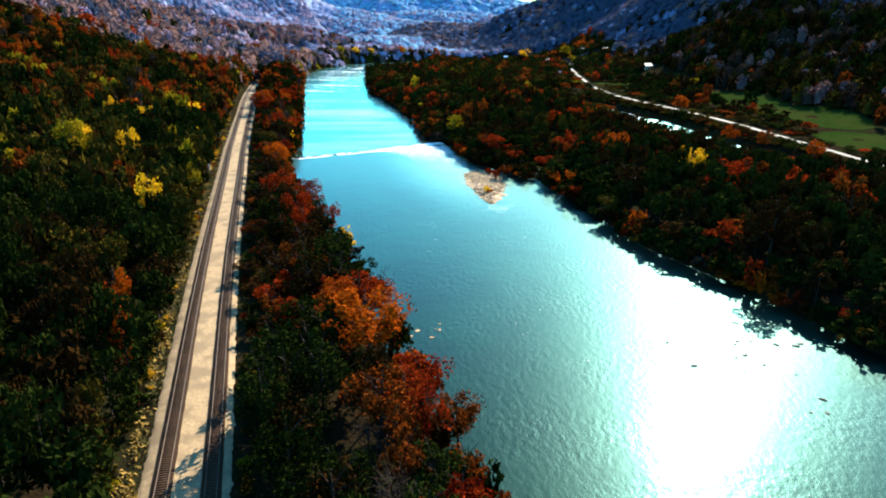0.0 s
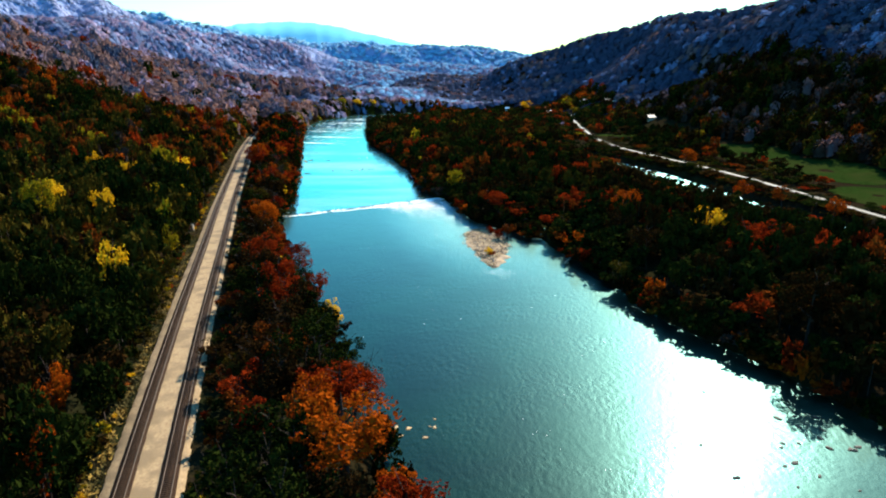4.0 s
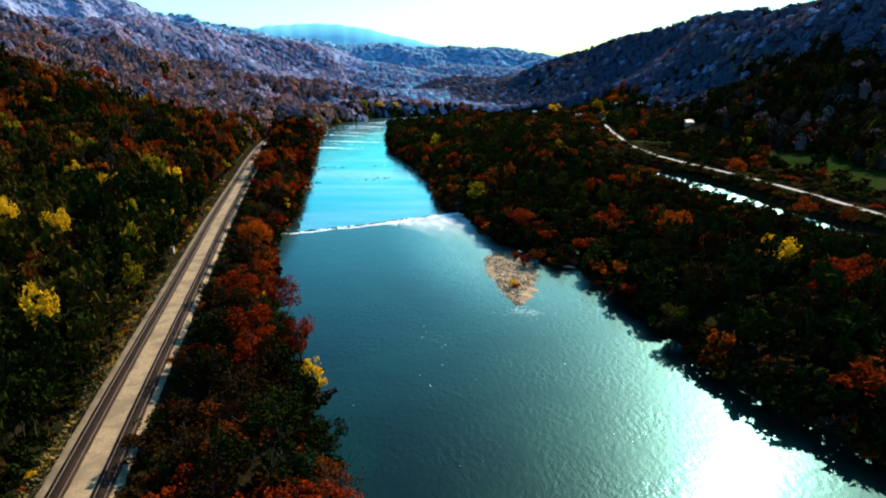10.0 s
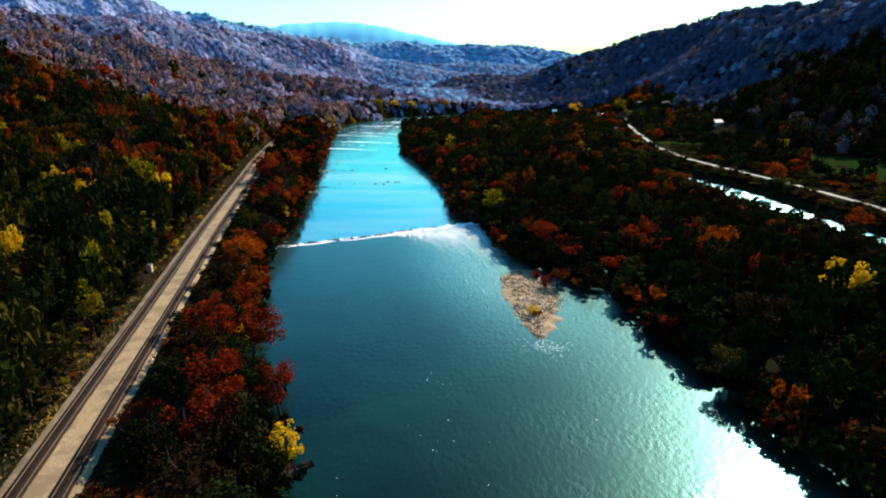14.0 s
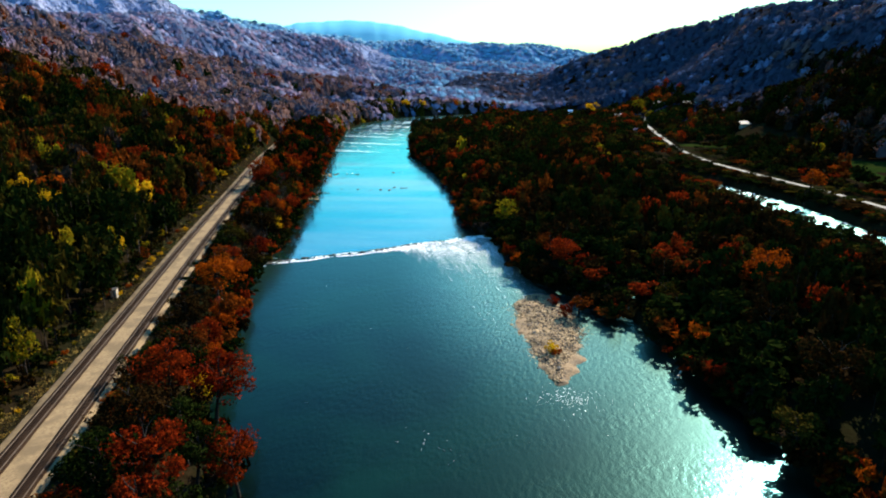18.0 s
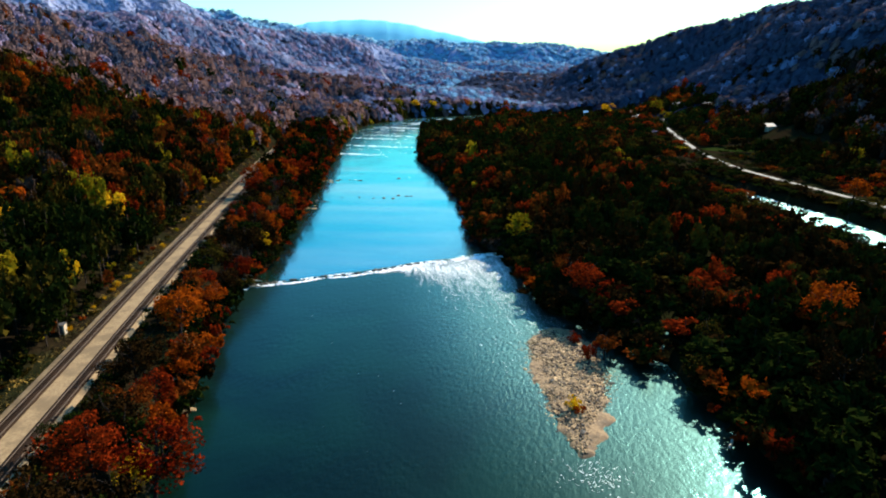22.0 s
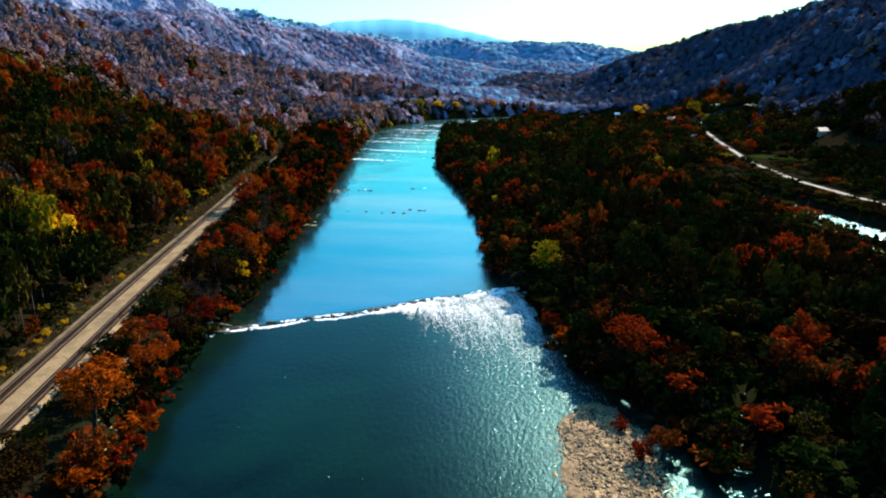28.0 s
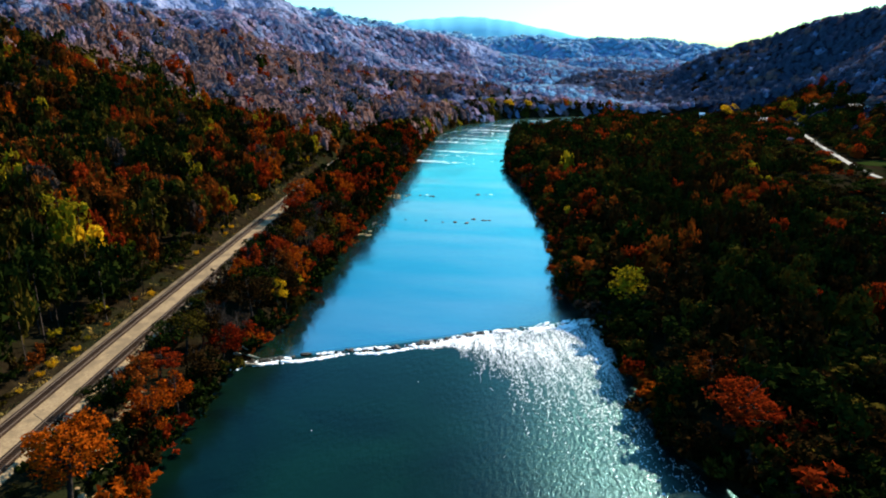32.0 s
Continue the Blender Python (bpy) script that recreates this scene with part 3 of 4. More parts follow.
# trees that stand out: x, y, height of the top over its foot, width, hue
BANK_TREES = [
    (-12, 100, 19, 16, "orange"), (-3, 93, 14, 11, "red"), (3, 84, 13, 9, "rust"), (-9, 80, 15, 12, "rust"), (-13, 133, 13, 9, "bare"),
    (-24, 104, 15, 12, "dark_green"), (-25, 145, 14, 12, "dark_green"), (-17, 122, 13, 11, "red"), (-34, 153, 14, 12, "brown"),
    (-46, 178, 14, 12, "dark_green"), (-46, 211, 15, 13, "red"), (-33, 190, 13, 9, "red"), (-26, 172, 11, 6, "yellow"),
    (-52, 207, 14, 12, "red"), (-41, 181, 15, 12, "red"), (-66, 259, 14, 13, "orange"),
    (-15, 127, 12, 10, "red"), (-17, 139, 10, 9, "rust"), (-20, 151, 10, 9, "dark_green"), (-10, 113, 11, 9, "rust"),
]
BANK_TREES_FAR = [
    (-53, 226, 10, 7, "orange"), (-50, 213, 9, 7, "yellow"), (-56, 232, 12, 9, "red"),
    (-72, 290, 9, 8, "orange"), (-76, 311, 9, 9, "red"), (-79, 341, 8, 7, "yellow"), (-82, 357, 6, 6, "yellow"), (-104, 407, 13, 13, "red"),
    (-112, 424, 14, 13, "orange"), (-124, 520, 13, 14, "orange"), (-116, 465, 12, 13, "rust"), (-118, 430, 13, 12, "red"), (-131, 560, 12, 14, "red"),
]
WOOD_TREES = [
    (-126, 228, 18, 10, "yellow"), (-104, 219, 18, 9, "yellow"), (-81, 210, 13, 6, "yellow_green"), (-79, 171, 18, 8, "yellow"),
    (-61, 114, 15, 7, "orange"), (-54, 97, 14, 7, "orange"), (-120, 212, 22, 13, "yellow_green"), (-129, 292, 16, 9, "yellow"),
    (-140, 336, 17, 12, "yellow_green"), (-115, 306, 15, 10, "dark_green"), (-159, 467, 16, 12, "red"), (-196, 538, 16, 15, "yellow_green"),
    (-178, 506, 15, 13, "orange"), (-101, 274, 13, 6, "yellow"), (-150, 410, 17, 10, "yellow_green"), (-153, 309, 16, 9, "yellow"),
]
ISLAND_TREES = [
    (74, 273, 16, 14, "orange"), (67, 218, 16, 13, "brown"), (26, 303, 10, 14, "red"), (23, 315, 9, 12, "rust"), (94, 238, 18, 13, "yellow"),
    (95, 210, 18, 17, "red"), (104, 217, 17, 15, "red"), (86, 158, 20, 14, "brown"), (110, 168, 18, 14, "brown"), (9, 360, 12, 11, "yellow_green"),
    (51, 275, 6, 7, "olive"), (28, 273, 7, 7, "rust"), (45, 260, 8, 7, "olive"), (62, 292, 8, 8, "olive"), (66, 244, 13, 10, "brown"),
]
for x, y, height, width, hue in BANK_TREES + BANK_TREES_FAR:
    tree(x, y, height, width, hue, "on the bank beside the railway")
for x, y, height, width, hue in WOOD_TREES:
    tree(x, y, height + 1, width, hue, "in the wood behind the railway")
for x, y, height, width, hue in ISLAND_TREES:
    tree(x, y, height, width, hue, "on the wooded river island")


# ---- woods ----
def crown_template(seed, n, size, lumps, trunk):
    rng = np.random.RandomState(seed)
    p, d = crown_points(rng, n, lumps, 1.0, 0.3)
    p = p * (0.5, 0.5, 0.36) + (0, 0, 0.62)
    v, f = leaf_faces(rng, p, d * (1, 1, 1.4), size, 3)
    bark = 0
    if trunk:
        tv, tf = limb([(0, 0, -0.08), (0.01, 0.01, 0.8)], (0.022, 0.008), 3)
        tris = np.concatenate([tf[:, [0, 1, 2]], tf[:, [0, 2, 3]]])
        f = np.concatenate([f, tris + len(v)])
        v = np.concatenate([v, tv])
        bark = len(tris)
    return v, f, bark


def dome_template(seed, leaves, size, sides=7):
    """A rounded crown for trees far off: an uneven dome with a few loose boughs."""
    rng = np.random.RandomState(seed)
    rings = [(0.38, 0.14), (0.35, 0.42), (0.20, 0.66)]
    v = [np.stack([r * np.cos(a), r * np.sin(a), h + 0 * a], -1) * (0.82 + 0.36 * rng.rand(sides))[:, None] for r, h in rings for a in [np.arange(sides) * 6.283 / sides + rng.rand()]]
    v = np.concatenate(v + [np.array([[0.06 * rng.randn(), 0.06 * rng.randn(), 0.78]])])
    f = []
    for k in range(sides):
        n = (k + 1) % sides
        for a in (0, sides):
            f += [(a + k, a + n, a + sides + n), (a + k, a + sides + n, a + sides + k)]
        f.append((2 * sides + k, 2 * sides + n, 3 * sides))
    d = rng.randn(leaves, 3)
    d[:, 2] = np.abs(d[:, 2]) + 0.1
    d /= np.linalg.norm(d, axis=1)[:, None]
    lv, lf = leaf_faces(rng, d * (0.46, 0.46, 0.5) + (0, 0, 0.42), d, size, 3)
    return np.concatenate([v, lv]), np.concatenate([np.array(f), lf + len(v)]), 0


LOD = {
    "close": [crown_template(s, 640, 0.045, 20, True) for s in (36, 37, 38, 39)],
    "near": [crown_template(s, 230, 0.08, 14, True) for s in (31, 32, 33, 34, 35)],
    "bush": [crown_template(s, 100, 0.12, 9, False) for s in (46, 47, 48, 49)],
    "mid": [dome_template(s, 44, 0.125, 5) for s in (41, 42, 43, 44, 45)],
    "far": [dome_template(s, 22, 0.15, 5) for s in (51, 52, 53, 54)],
}


def wood(name, label, x, y, height, width, hue, lod, category="wood"):
    """Many trees joined into one object."""
    rng = np.random.RandomState(len(x) + len(name))
    z = np.maximum(ground_height(x, y), 0.2)
    kinds = LOD[lod]
    which = rng.randint(0, len(kinds), len(x))
    turn = rng.rand(len(x)) * 6.283
    vs, fs, ms, slopes, n = [], [], [], [], 0
    for k, (v, f, bark) in enumerate(kinds):
        i = np.where(which == k)[0]
        if not len(i):
            continue
        c, s = np.cos(turn[i])[:, None], np.sin(turn[i])[:, None]
        w, h = width[i][:, None], height[i][:, None]
        vx, vy, vz = v[:, 0][None], v[:, 1][None], v[:, 2][None]
        out = np.stack([x[i][:, None] + w * (vx * c - vy * s), y[i][:, None] + w * (vx * s + vy * c), z[i][:, None] + h * vz], -1)
        if lod in ("mid", "far"):
            # a far canopy leans along its slope
            sx = (ground_height(x[i] + 5, y[i]) - ground_height(x[i] - 5, y[i])) / 10
            sy = (ground_height(x[i], y[i] + 5) - ground_height(x[i], y[i] - 5)) / 10
            sn = np.stack([-sx, -sy, 1 + 0 * sx], -1)
            slopes.append(np.repeat(sn / np.linalg.norm(sn, axis=1)[:, None], len(v), 0))
            out[..., 2] += 0.7 * sx[:, None] * (out[..., 0] - x[i][:, None]) + 0.7 * sy[:, None] * (out[..., 1] - y[i][:, None])
        faces = f[None] + (np.arange(len(i)) * len(v))[:, None, None] + n
        mi = np.repeat(hue[i][:, None], len(f), 1)
        if bark:
            mi[:, -bark:] = len(LEAF_KEYS)
        vs.append(out.reshape(-1, 3)), fs.append(faces.reshape(-1, 3)), ms.append(mi.ravel())
        n += len(i) * len(v)
    me = mesh_of(name, np.concatenate(vs), np.concatenate(fs), [LEAF[k] for k in LEAF_KEYS] + [BARK], np.concatenate(ms), lod in ("mid", "far"))
    if slopes:
        me.attributes.new("slope", "FLOAT_VECTOR", "POINT").data.foreach_set("vector", np.concatenate(slopes).astype(np.float32).ravel())
    return tagged(new(name, me), label, category, kind="stuff")


def scatter(seed, x0, x1, y0, y1, step):
    rng = np.random.RandomState(seed)
    x, y = np.meshgrid(np.arange(x0, x1, step), np.arange(y0, y1, step))
    x = x + (rng.rand(*x.shape) - 0.5) * step * 0.95
    y = y + (rng.rand(*y.shape) - 0.5) * step * 0.95
    return x.ravel(), y.ravel()


FIELDS = [(222, 488, 24, 56), (216, 332, 20, 24), (174, 655, 20, 17), (186, 915, 38, 18), (232, 405, 24, 45)]


def open_ground(x, y, reach=0.5):
    """Where no tree of the woods may stand."""
    bad = np.zeros(x.shape, bool)
    d, half, _ = along(RIVER, x, y)
    bad |= d < half - reach
    d, half, _ = along(CHANNEL, x, y)
    bad |= d < half + 3
    d, _, _ = along(LANE, x, y)
    bad |= d < 6
    d, _, side = along(RAIL, x, y)
    sd = d * side
    bad |= (sd > -5.6) & (sd < 12.0) & (y < 640)
    d, half, _ = along(INLET, x, y)
    bad |= d < half + 1
    for fx, fy, rx, ry in FIELDS:
        bad |= ((x - fx) / rx) ** 2 + ((y - fy) / ry) ** 2 < 1
    for tx, ty, r in TREE_SPOTS:
        bad |= (x - tx) ** 2 + (y - ty) ** 2 < r * r
    return bad


def pick(rng, table, n, drift=None):
    """Hues by their weights; drift gathers neighbours of one hue."""
    keys, weights = zip(*table.items())
    w = np.cumsum(np.array(weights, float))
    u = rng.rand(n)
    if drift is not None and n > 1:
        u = np.argsort(np.argsort(0.5 * u + 0.5 * drift)) / n
    return np.array([LEAF_KEYS.index(k) for k in keys])[np.searchsorted(w / w[-1], u).clip(0, len(keys) - 1)]


MIX = {
    "bank": dict(orange=0.8, red=2.2, rust=1.4, dark_green=6, brown=3.5, olive=1.2, bare=0.6),
    "shore": dict(yellow_green=1.2, olive=3, brown=2, dark_green=2.5, orange=0.4, tawny=2),
    "west_low": dict(dark_green=6, olive=4.5, brown=1, yellow_green=0.35, rust=0.3, yellow=0.1),
    # the near wood's deep shade is put into its hues: mostly dark leaves
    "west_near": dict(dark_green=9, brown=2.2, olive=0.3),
    "west_high": dict(dark_green=3.6, olive=3.2, brown=3.0, bare=0.5, rust=2.5, red=0.7, orange=0.55, yellow_green=0.4),
    # hill mixes grow bluer and paler with distance, haze held in the hues
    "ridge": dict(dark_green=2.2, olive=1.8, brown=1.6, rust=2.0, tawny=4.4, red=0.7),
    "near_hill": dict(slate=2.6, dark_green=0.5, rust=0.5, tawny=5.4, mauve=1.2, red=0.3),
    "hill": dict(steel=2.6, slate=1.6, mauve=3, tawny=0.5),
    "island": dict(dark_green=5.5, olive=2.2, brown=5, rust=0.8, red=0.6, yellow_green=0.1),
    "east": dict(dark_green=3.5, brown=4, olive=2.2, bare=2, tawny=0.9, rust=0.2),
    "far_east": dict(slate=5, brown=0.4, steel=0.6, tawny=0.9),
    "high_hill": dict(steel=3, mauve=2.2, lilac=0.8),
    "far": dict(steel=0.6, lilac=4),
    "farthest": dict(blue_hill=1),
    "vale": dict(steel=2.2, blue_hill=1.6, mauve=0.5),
    # backlit near side of the island: its shade is put into dark hues
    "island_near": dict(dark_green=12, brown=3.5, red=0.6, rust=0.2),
}


def low_growth(x, y):
    """Scrub stays low beside the channel, the lane and the village."""
    d, half, side = along(CHANNEL, x, y)
    by_water = 1 - 0.60 * (1 - smooth(d - half, 12, 58)) * (y > 240)
    d, _, side = along(LANE, x, y)
    by_water = by_water * np.where((side < 0) & (y > 280) & (y < 780), 0.45 + 0.55 * smooth(d, 8, 50), np.where((y > 280) & (y < 640), 0.35 + 0.65 * smooth(d, 12, 40), 1.0))
    village = 1 - 0.35 * smooth(x + 0.12 * (y - 600), 30, 90) * smooth(y, 560, 680) * (1 - smooth(y, 1000, 1060)) * (1 - smooth(x, 225, 250))
    return by_water * village


def plant(name, label, seed, box, step, lod, rule, size, spread=0.22, category="wood", reach=0.5):
    """A wood over a rectangle of the plan; rule gives for each place whether it is planted and from which mix."""
    rng = np.random.RandomState(seed)
    x, y = scatter(seed, *box, step)
    keep = ~open_ground(x, y, reach)
    keep &= rng.rand(len(x)) < np.where(y > 560, low_growth(x, y), 1.0)
    x, y = x[keep], y[keep]
    zone = rule(x, y)
    keep = zone != ""
    x, y, zone = x[keep], y[keep], zone[keep]
    hue = np.zeros(len(x), int)
    for z in np.unique(zone):
        i = zone == z
        hue[i] = pick(rng, MIX[z], i.sum(), clumped(x[i], y[i], 2.2 * step + 6))
    h = size[0] * (1 + spread * rng.randn(len(x))).clip(0.55, 1.5) * low_growth(x, y)
    w = size[1] * (1 + spread * rng.randn(len(x))).clip(0.6, 1.5)
    bank = river_side(x, y)
    h = h * np.where(np.isin(zone, ("island", "island_near")) & (step > 4) & (y < 640), 0.5 + 0.5 * smooth(bank, 1, 20), 1.0) * np.where(zone == "island", 1 - 0.6 * smooth(y - 0.5 * x, 760, 880) * (1 - smooth(x, -45, 10)), 1.0)
    h = h * np.where(np.isin(zone, ("island", "island_near")), 0.55 + 0.45 * smooth(along(INLET, x, y)[0], 8, 30), 1.0)
    bare = np.isin(zone, ("hill", "high_hill", "far", "far_east", "farthest", "vale"))
    if (~bare).any():
        wood(name, label, x[~bare], y[~bare], h[~bare], w[~bare], hue[~bare], lod, category)
    if bare.any():
        wood(name, label, x[bare], y[bare], 0.6 * h[bare], 1.15 * w[bare], hue[bare], "far", category)


def rail_side(x, y):
    d, _, side = along(RAIL, x, y)
    return d * side


def river_side(x, y):
    d, half, side = along(RIVER, x, y)
    return (d - half) * side


def seen_from_path(x, y):
    """Inside the broad fan of land that the walk looks over."""
    a = np.degrees(np.arctan2(x, y + 30))
    return (a > -56) & (a < 50)


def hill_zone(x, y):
    """From the leafy slopes above the railway to the hills beyond the bend, haze put into their hues by distance."""
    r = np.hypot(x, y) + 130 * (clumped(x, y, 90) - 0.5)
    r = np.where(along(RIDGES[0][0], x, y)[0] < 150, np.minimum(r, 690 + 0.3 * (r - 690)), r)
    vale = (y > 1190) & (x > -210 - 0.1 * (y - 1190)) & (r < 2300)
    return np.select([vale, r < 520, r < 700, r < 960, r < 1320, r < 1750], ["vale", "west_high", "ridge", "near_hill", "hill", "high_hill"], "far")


plant("shore_bushes", "low rust and olive bushes overhanging the river bank", 9, (-240, 230, 20, 760), 2.6, "bush",
      lambda x, y: np.where((np.abs(river_side(x, y) - 0.4) < 3.2) & (rail_side(x, y) > 0), "bank", np.where(((np.abs(river_side(x, y) - 0.6) < 2.8) & (y < 700)) | (np.abs(along(CHANNEL, x, y)[0] - along(CHANNEL, x, y)[1] - 5) < 3), "island", "")), (5.2, 4.6), 0.4, "bushes", 3.4)
plant("inlet_bushes", "low dark bushes round the narrow inlet behind the gravel bar", 15, (20, 90, 225, 330), 2.8, "bush",
      lambda x, y: np.where((river_side(x, y) > -1) & (along(INLET, x, y)[0] < 34), "island_near", ""), (5.5, 4.8), 0.4, "bushes", 1.0)
# the strip between railway and river, tree by tree
_rng = np.random.RandomState(77)
_x, _y = scatter(77, -140, 60, -20, 430, 5.6)
_ok = (rail_side(_x, _y) > 0) & (river_side(_x, _y) < 0) & ~open_ground(_x, _y)
for x, y in zip(_x[_ok], _y[_ok]):
    hue, off = LEAF_KEYS[pick(_rng, MIX["bank"], 1)[0]], float(rail_side(x, y))
    # beside the nearest track the trees' own shade is put into their hue
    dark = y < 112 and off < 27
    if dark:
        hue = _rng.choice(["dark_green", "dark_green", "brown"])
    tree(x, y, (12 if y < 250 else 10.5) * _rng.uniform(0.7, 1.25) * (1.1 if dark else 0.45 + 0.55 * float(smooth(off, 13, 21))), _rng.uniform(6.5, 10), hue, "on the bank beside the railway")
plant("far_bank_trees", "red and rust trees between railway and upper river", 1, (-230, 0, 430, 800), 5.6, "near",
      lambda x, y: np.where((rail_side(x, y) > 0) & (river_side(x, y) < 0) & (y < 700), "bank", ""), (12, 9))
plant("verge_bushes", "low olive and dark green bushes at the wood's edge by the railway", 10, (-240, 0, 30, 640), 2.3, "bush",
      lambda x, y: np.where((np.abs(rail_side(x, y) + 7.2) < 1.9), "west_low", np.where(np.abs(rail_side(x, y) - 12.2) < 1.2, "bank", "")), (3.6, 3.4), 0.35, "bushes")
plant("far_shore_trees", "olive, brown and yellow-green trees along the far shore of the bend", 12, (-300, 200, 700, 1130), 6.5, "mid",
      lambda x, y: np.where((river_side(x, y) < 0.5) & (river_side(x, y) > -26), "shore", ""), (9, 8.5), 0.35)
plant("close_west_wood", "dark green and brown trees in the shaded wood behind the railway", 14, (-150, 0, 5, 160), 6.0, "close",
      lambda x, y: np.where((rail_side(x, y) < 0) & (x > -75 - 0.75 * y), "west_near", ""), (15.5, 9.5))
plant("west_wood", "dense autumn wood of green, olive and rust trees behind the railway", 2, (-330, -60, 160, 560), 6.0, "near",
      lambda x, y: np.where((rail_side(x, y) < 0) & (seen_from_path(x, y) | (y < 30)) & (x > -120 - 0.42 * y), np.where(y + 60 * rough_noise(x, y) < 320, "west_low", "west_high"), ""), (15.5, 9.5))
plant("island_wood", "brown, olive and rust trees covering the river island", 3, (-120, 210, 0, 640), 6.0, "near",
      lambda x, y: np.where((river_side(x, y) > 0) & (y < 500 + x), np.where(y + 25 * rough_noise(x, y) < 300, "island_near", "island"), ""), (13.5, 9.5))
plant("upper_island_wood", "brown and dark green trees on the far island", 4, (-140, 260, 440, 1060), 7.5, "mid",
      lambda x, y: np.where((river_side(x, y) > 0) & (y >= 500 + x) & (x < 235), "island", ""), (13, 10.5))
plant("west_hill_wood", "bare brown trees on the western slopes, tinted mauve by haze", 5, (-900, -100, 150, 1350), 8.2, "mid",
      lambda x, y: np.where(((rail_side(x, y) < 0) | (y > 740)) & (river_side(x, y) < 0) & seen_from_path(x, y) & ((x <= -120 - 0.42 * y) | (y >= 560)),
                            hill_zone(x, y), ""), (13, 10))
plant("east_hill_wood", "dark brown and green trees on the steep eastern hill, haze-blue further off", 6, (-150, 700, 150, 1720), 8.4, "mid",
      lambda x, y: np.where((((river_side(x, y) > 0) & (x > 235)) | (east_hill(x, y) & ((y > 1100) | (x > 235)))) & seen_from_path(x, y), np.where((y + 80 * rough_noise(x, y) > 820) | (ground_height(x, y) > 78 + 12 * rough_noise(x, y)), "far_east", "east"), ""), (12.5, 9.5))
plant("north_hill_wood", "bare trees on the hills beyond the bend, tinted mauve by haze", 7, (-1500, 900, 985, 2300), 11, "far",
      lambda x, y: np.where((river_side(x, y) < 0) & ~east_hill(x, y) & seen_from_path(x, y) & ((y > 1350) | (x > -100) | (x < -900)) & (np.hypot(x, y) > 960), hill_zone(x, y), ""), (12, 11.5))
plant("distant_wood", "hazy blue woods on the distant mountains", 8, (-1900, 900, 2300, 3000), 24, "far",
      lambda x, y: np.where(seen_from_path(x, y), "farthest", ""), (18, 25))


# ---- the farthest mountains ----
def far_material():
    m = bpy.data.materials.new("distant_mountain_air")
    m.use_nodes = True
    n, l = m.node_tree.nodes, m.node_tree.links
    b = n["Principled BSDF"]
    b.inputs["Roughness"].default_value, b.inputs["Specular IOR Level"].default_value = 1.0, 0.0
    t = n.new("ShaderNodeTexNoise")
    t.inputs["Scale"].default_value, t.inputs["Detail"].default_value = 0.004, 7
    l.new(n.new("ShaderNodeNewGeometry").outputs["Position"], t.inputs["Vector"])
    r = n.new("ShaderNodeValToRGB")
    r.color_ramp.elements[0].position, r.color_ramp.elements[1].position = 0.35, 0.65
    # the pale blue of the air is put into the mountains' base colour
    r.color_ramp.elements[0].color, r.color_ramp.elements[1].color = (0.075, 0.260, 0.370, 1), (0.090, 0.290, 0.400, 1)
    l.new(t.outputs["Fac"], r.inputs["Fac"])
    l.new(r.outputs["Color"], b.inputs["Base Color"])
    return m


FAR_CREST = [(-4200, 2600, 240), (-2809, 3186, 245), (-1900, 3800, 262), (-1527, 3979, 278), (-1346, 4045, 304), (-1221, 4085, 331), (-1029, 4139, 350), (-766, 4197, 349), (-564, 4230, 312),
             (-358, 4253, 265), (-149, 4265, 222), (61, 4268, 190), (408, 4249, 168), (874, 4177, 158), (1800, 3900, 180), (2800, 3600, 200)]


def backdrop():
    c = np.array(FAR_CREST, float)
    t = np.linspace(0, len(c) - 1, 700)
    x, y, z = (np.interp(t, np.arange(len(c)), c[:, k]) for k in range(3))
    z = z + 3 * np.sin(t * 5.1) + 1.5 * np.sin(t * 13.7 + 1)
    rows = [np.stack([x * (1 - 0.10 * k), y - 330 * k, z * (1 - k / 2) + 4 * np.sin(t * 4 + k * 9) * (k > 0)], -1) for k in (-1, 0, 0.5, 1, 1.5, 2)]
    rows[0][:, 2] = 0
    v = np.stack(rows, 1)
    n, k = v.shape[:2]
    i = np.arange(n * k).reshape(n, k)
    f = np.stack([i[:-1, :-1], i[:-1, 1:], i[1:, 1:], i[1:, :-1]], -1).reshape(-1, 4)
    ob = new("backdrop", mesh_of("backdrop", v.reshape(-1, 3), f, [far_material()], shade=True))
    tagged(ob, "haze-blue mountains at the end of the valley", "mountains", kind="structure")


backdrop()


# ---- stones and foam ----
def stone_mesh(seed, material, flat=0.5):
    rng = random.Random(seed)
    bm = bmesh.new()
    bmesh.ops.create_icosphere(bm, subdivisions=1, radius=0.5)
    for v in bm.verts:
        v.co *= rng.uniform(0.7, 1.2)
        v.co.z *= flat
    return from_bm("stone", bm, material)


PALE = [stone_mesh(s, STONE) for s in range(6)]
DARK = [stone_mesh(s + 20, DARK_STONE, 0.6) for s in range(5)]


def lumps(name, x, y, z, size, turn, stretch, high, material, seed):
    """Many low ragged lumps joined into one mesh."""
    rng = np.random.RandomState(seed)
    n, k = len(x), 7
    ang = np.arange(k) * 6.283 / k + rng.rand(n, k) * 0.5
    rad = size[:, None] * (0.55 + 0.6 * rng.rand(n, k))
    lx, ly = rad * np.cos(ang) * stretch[:, None], rad * np.sin(ang)
    c, s = np.cos(turn)[:, None], np.sin(turn)[:, None]
    ring = np.stack([x[:, None] + lx * c - ly * s, y[:, None] + lx * s + ly * c, z[:, None] - 0.12 + 0 * lx], -1)
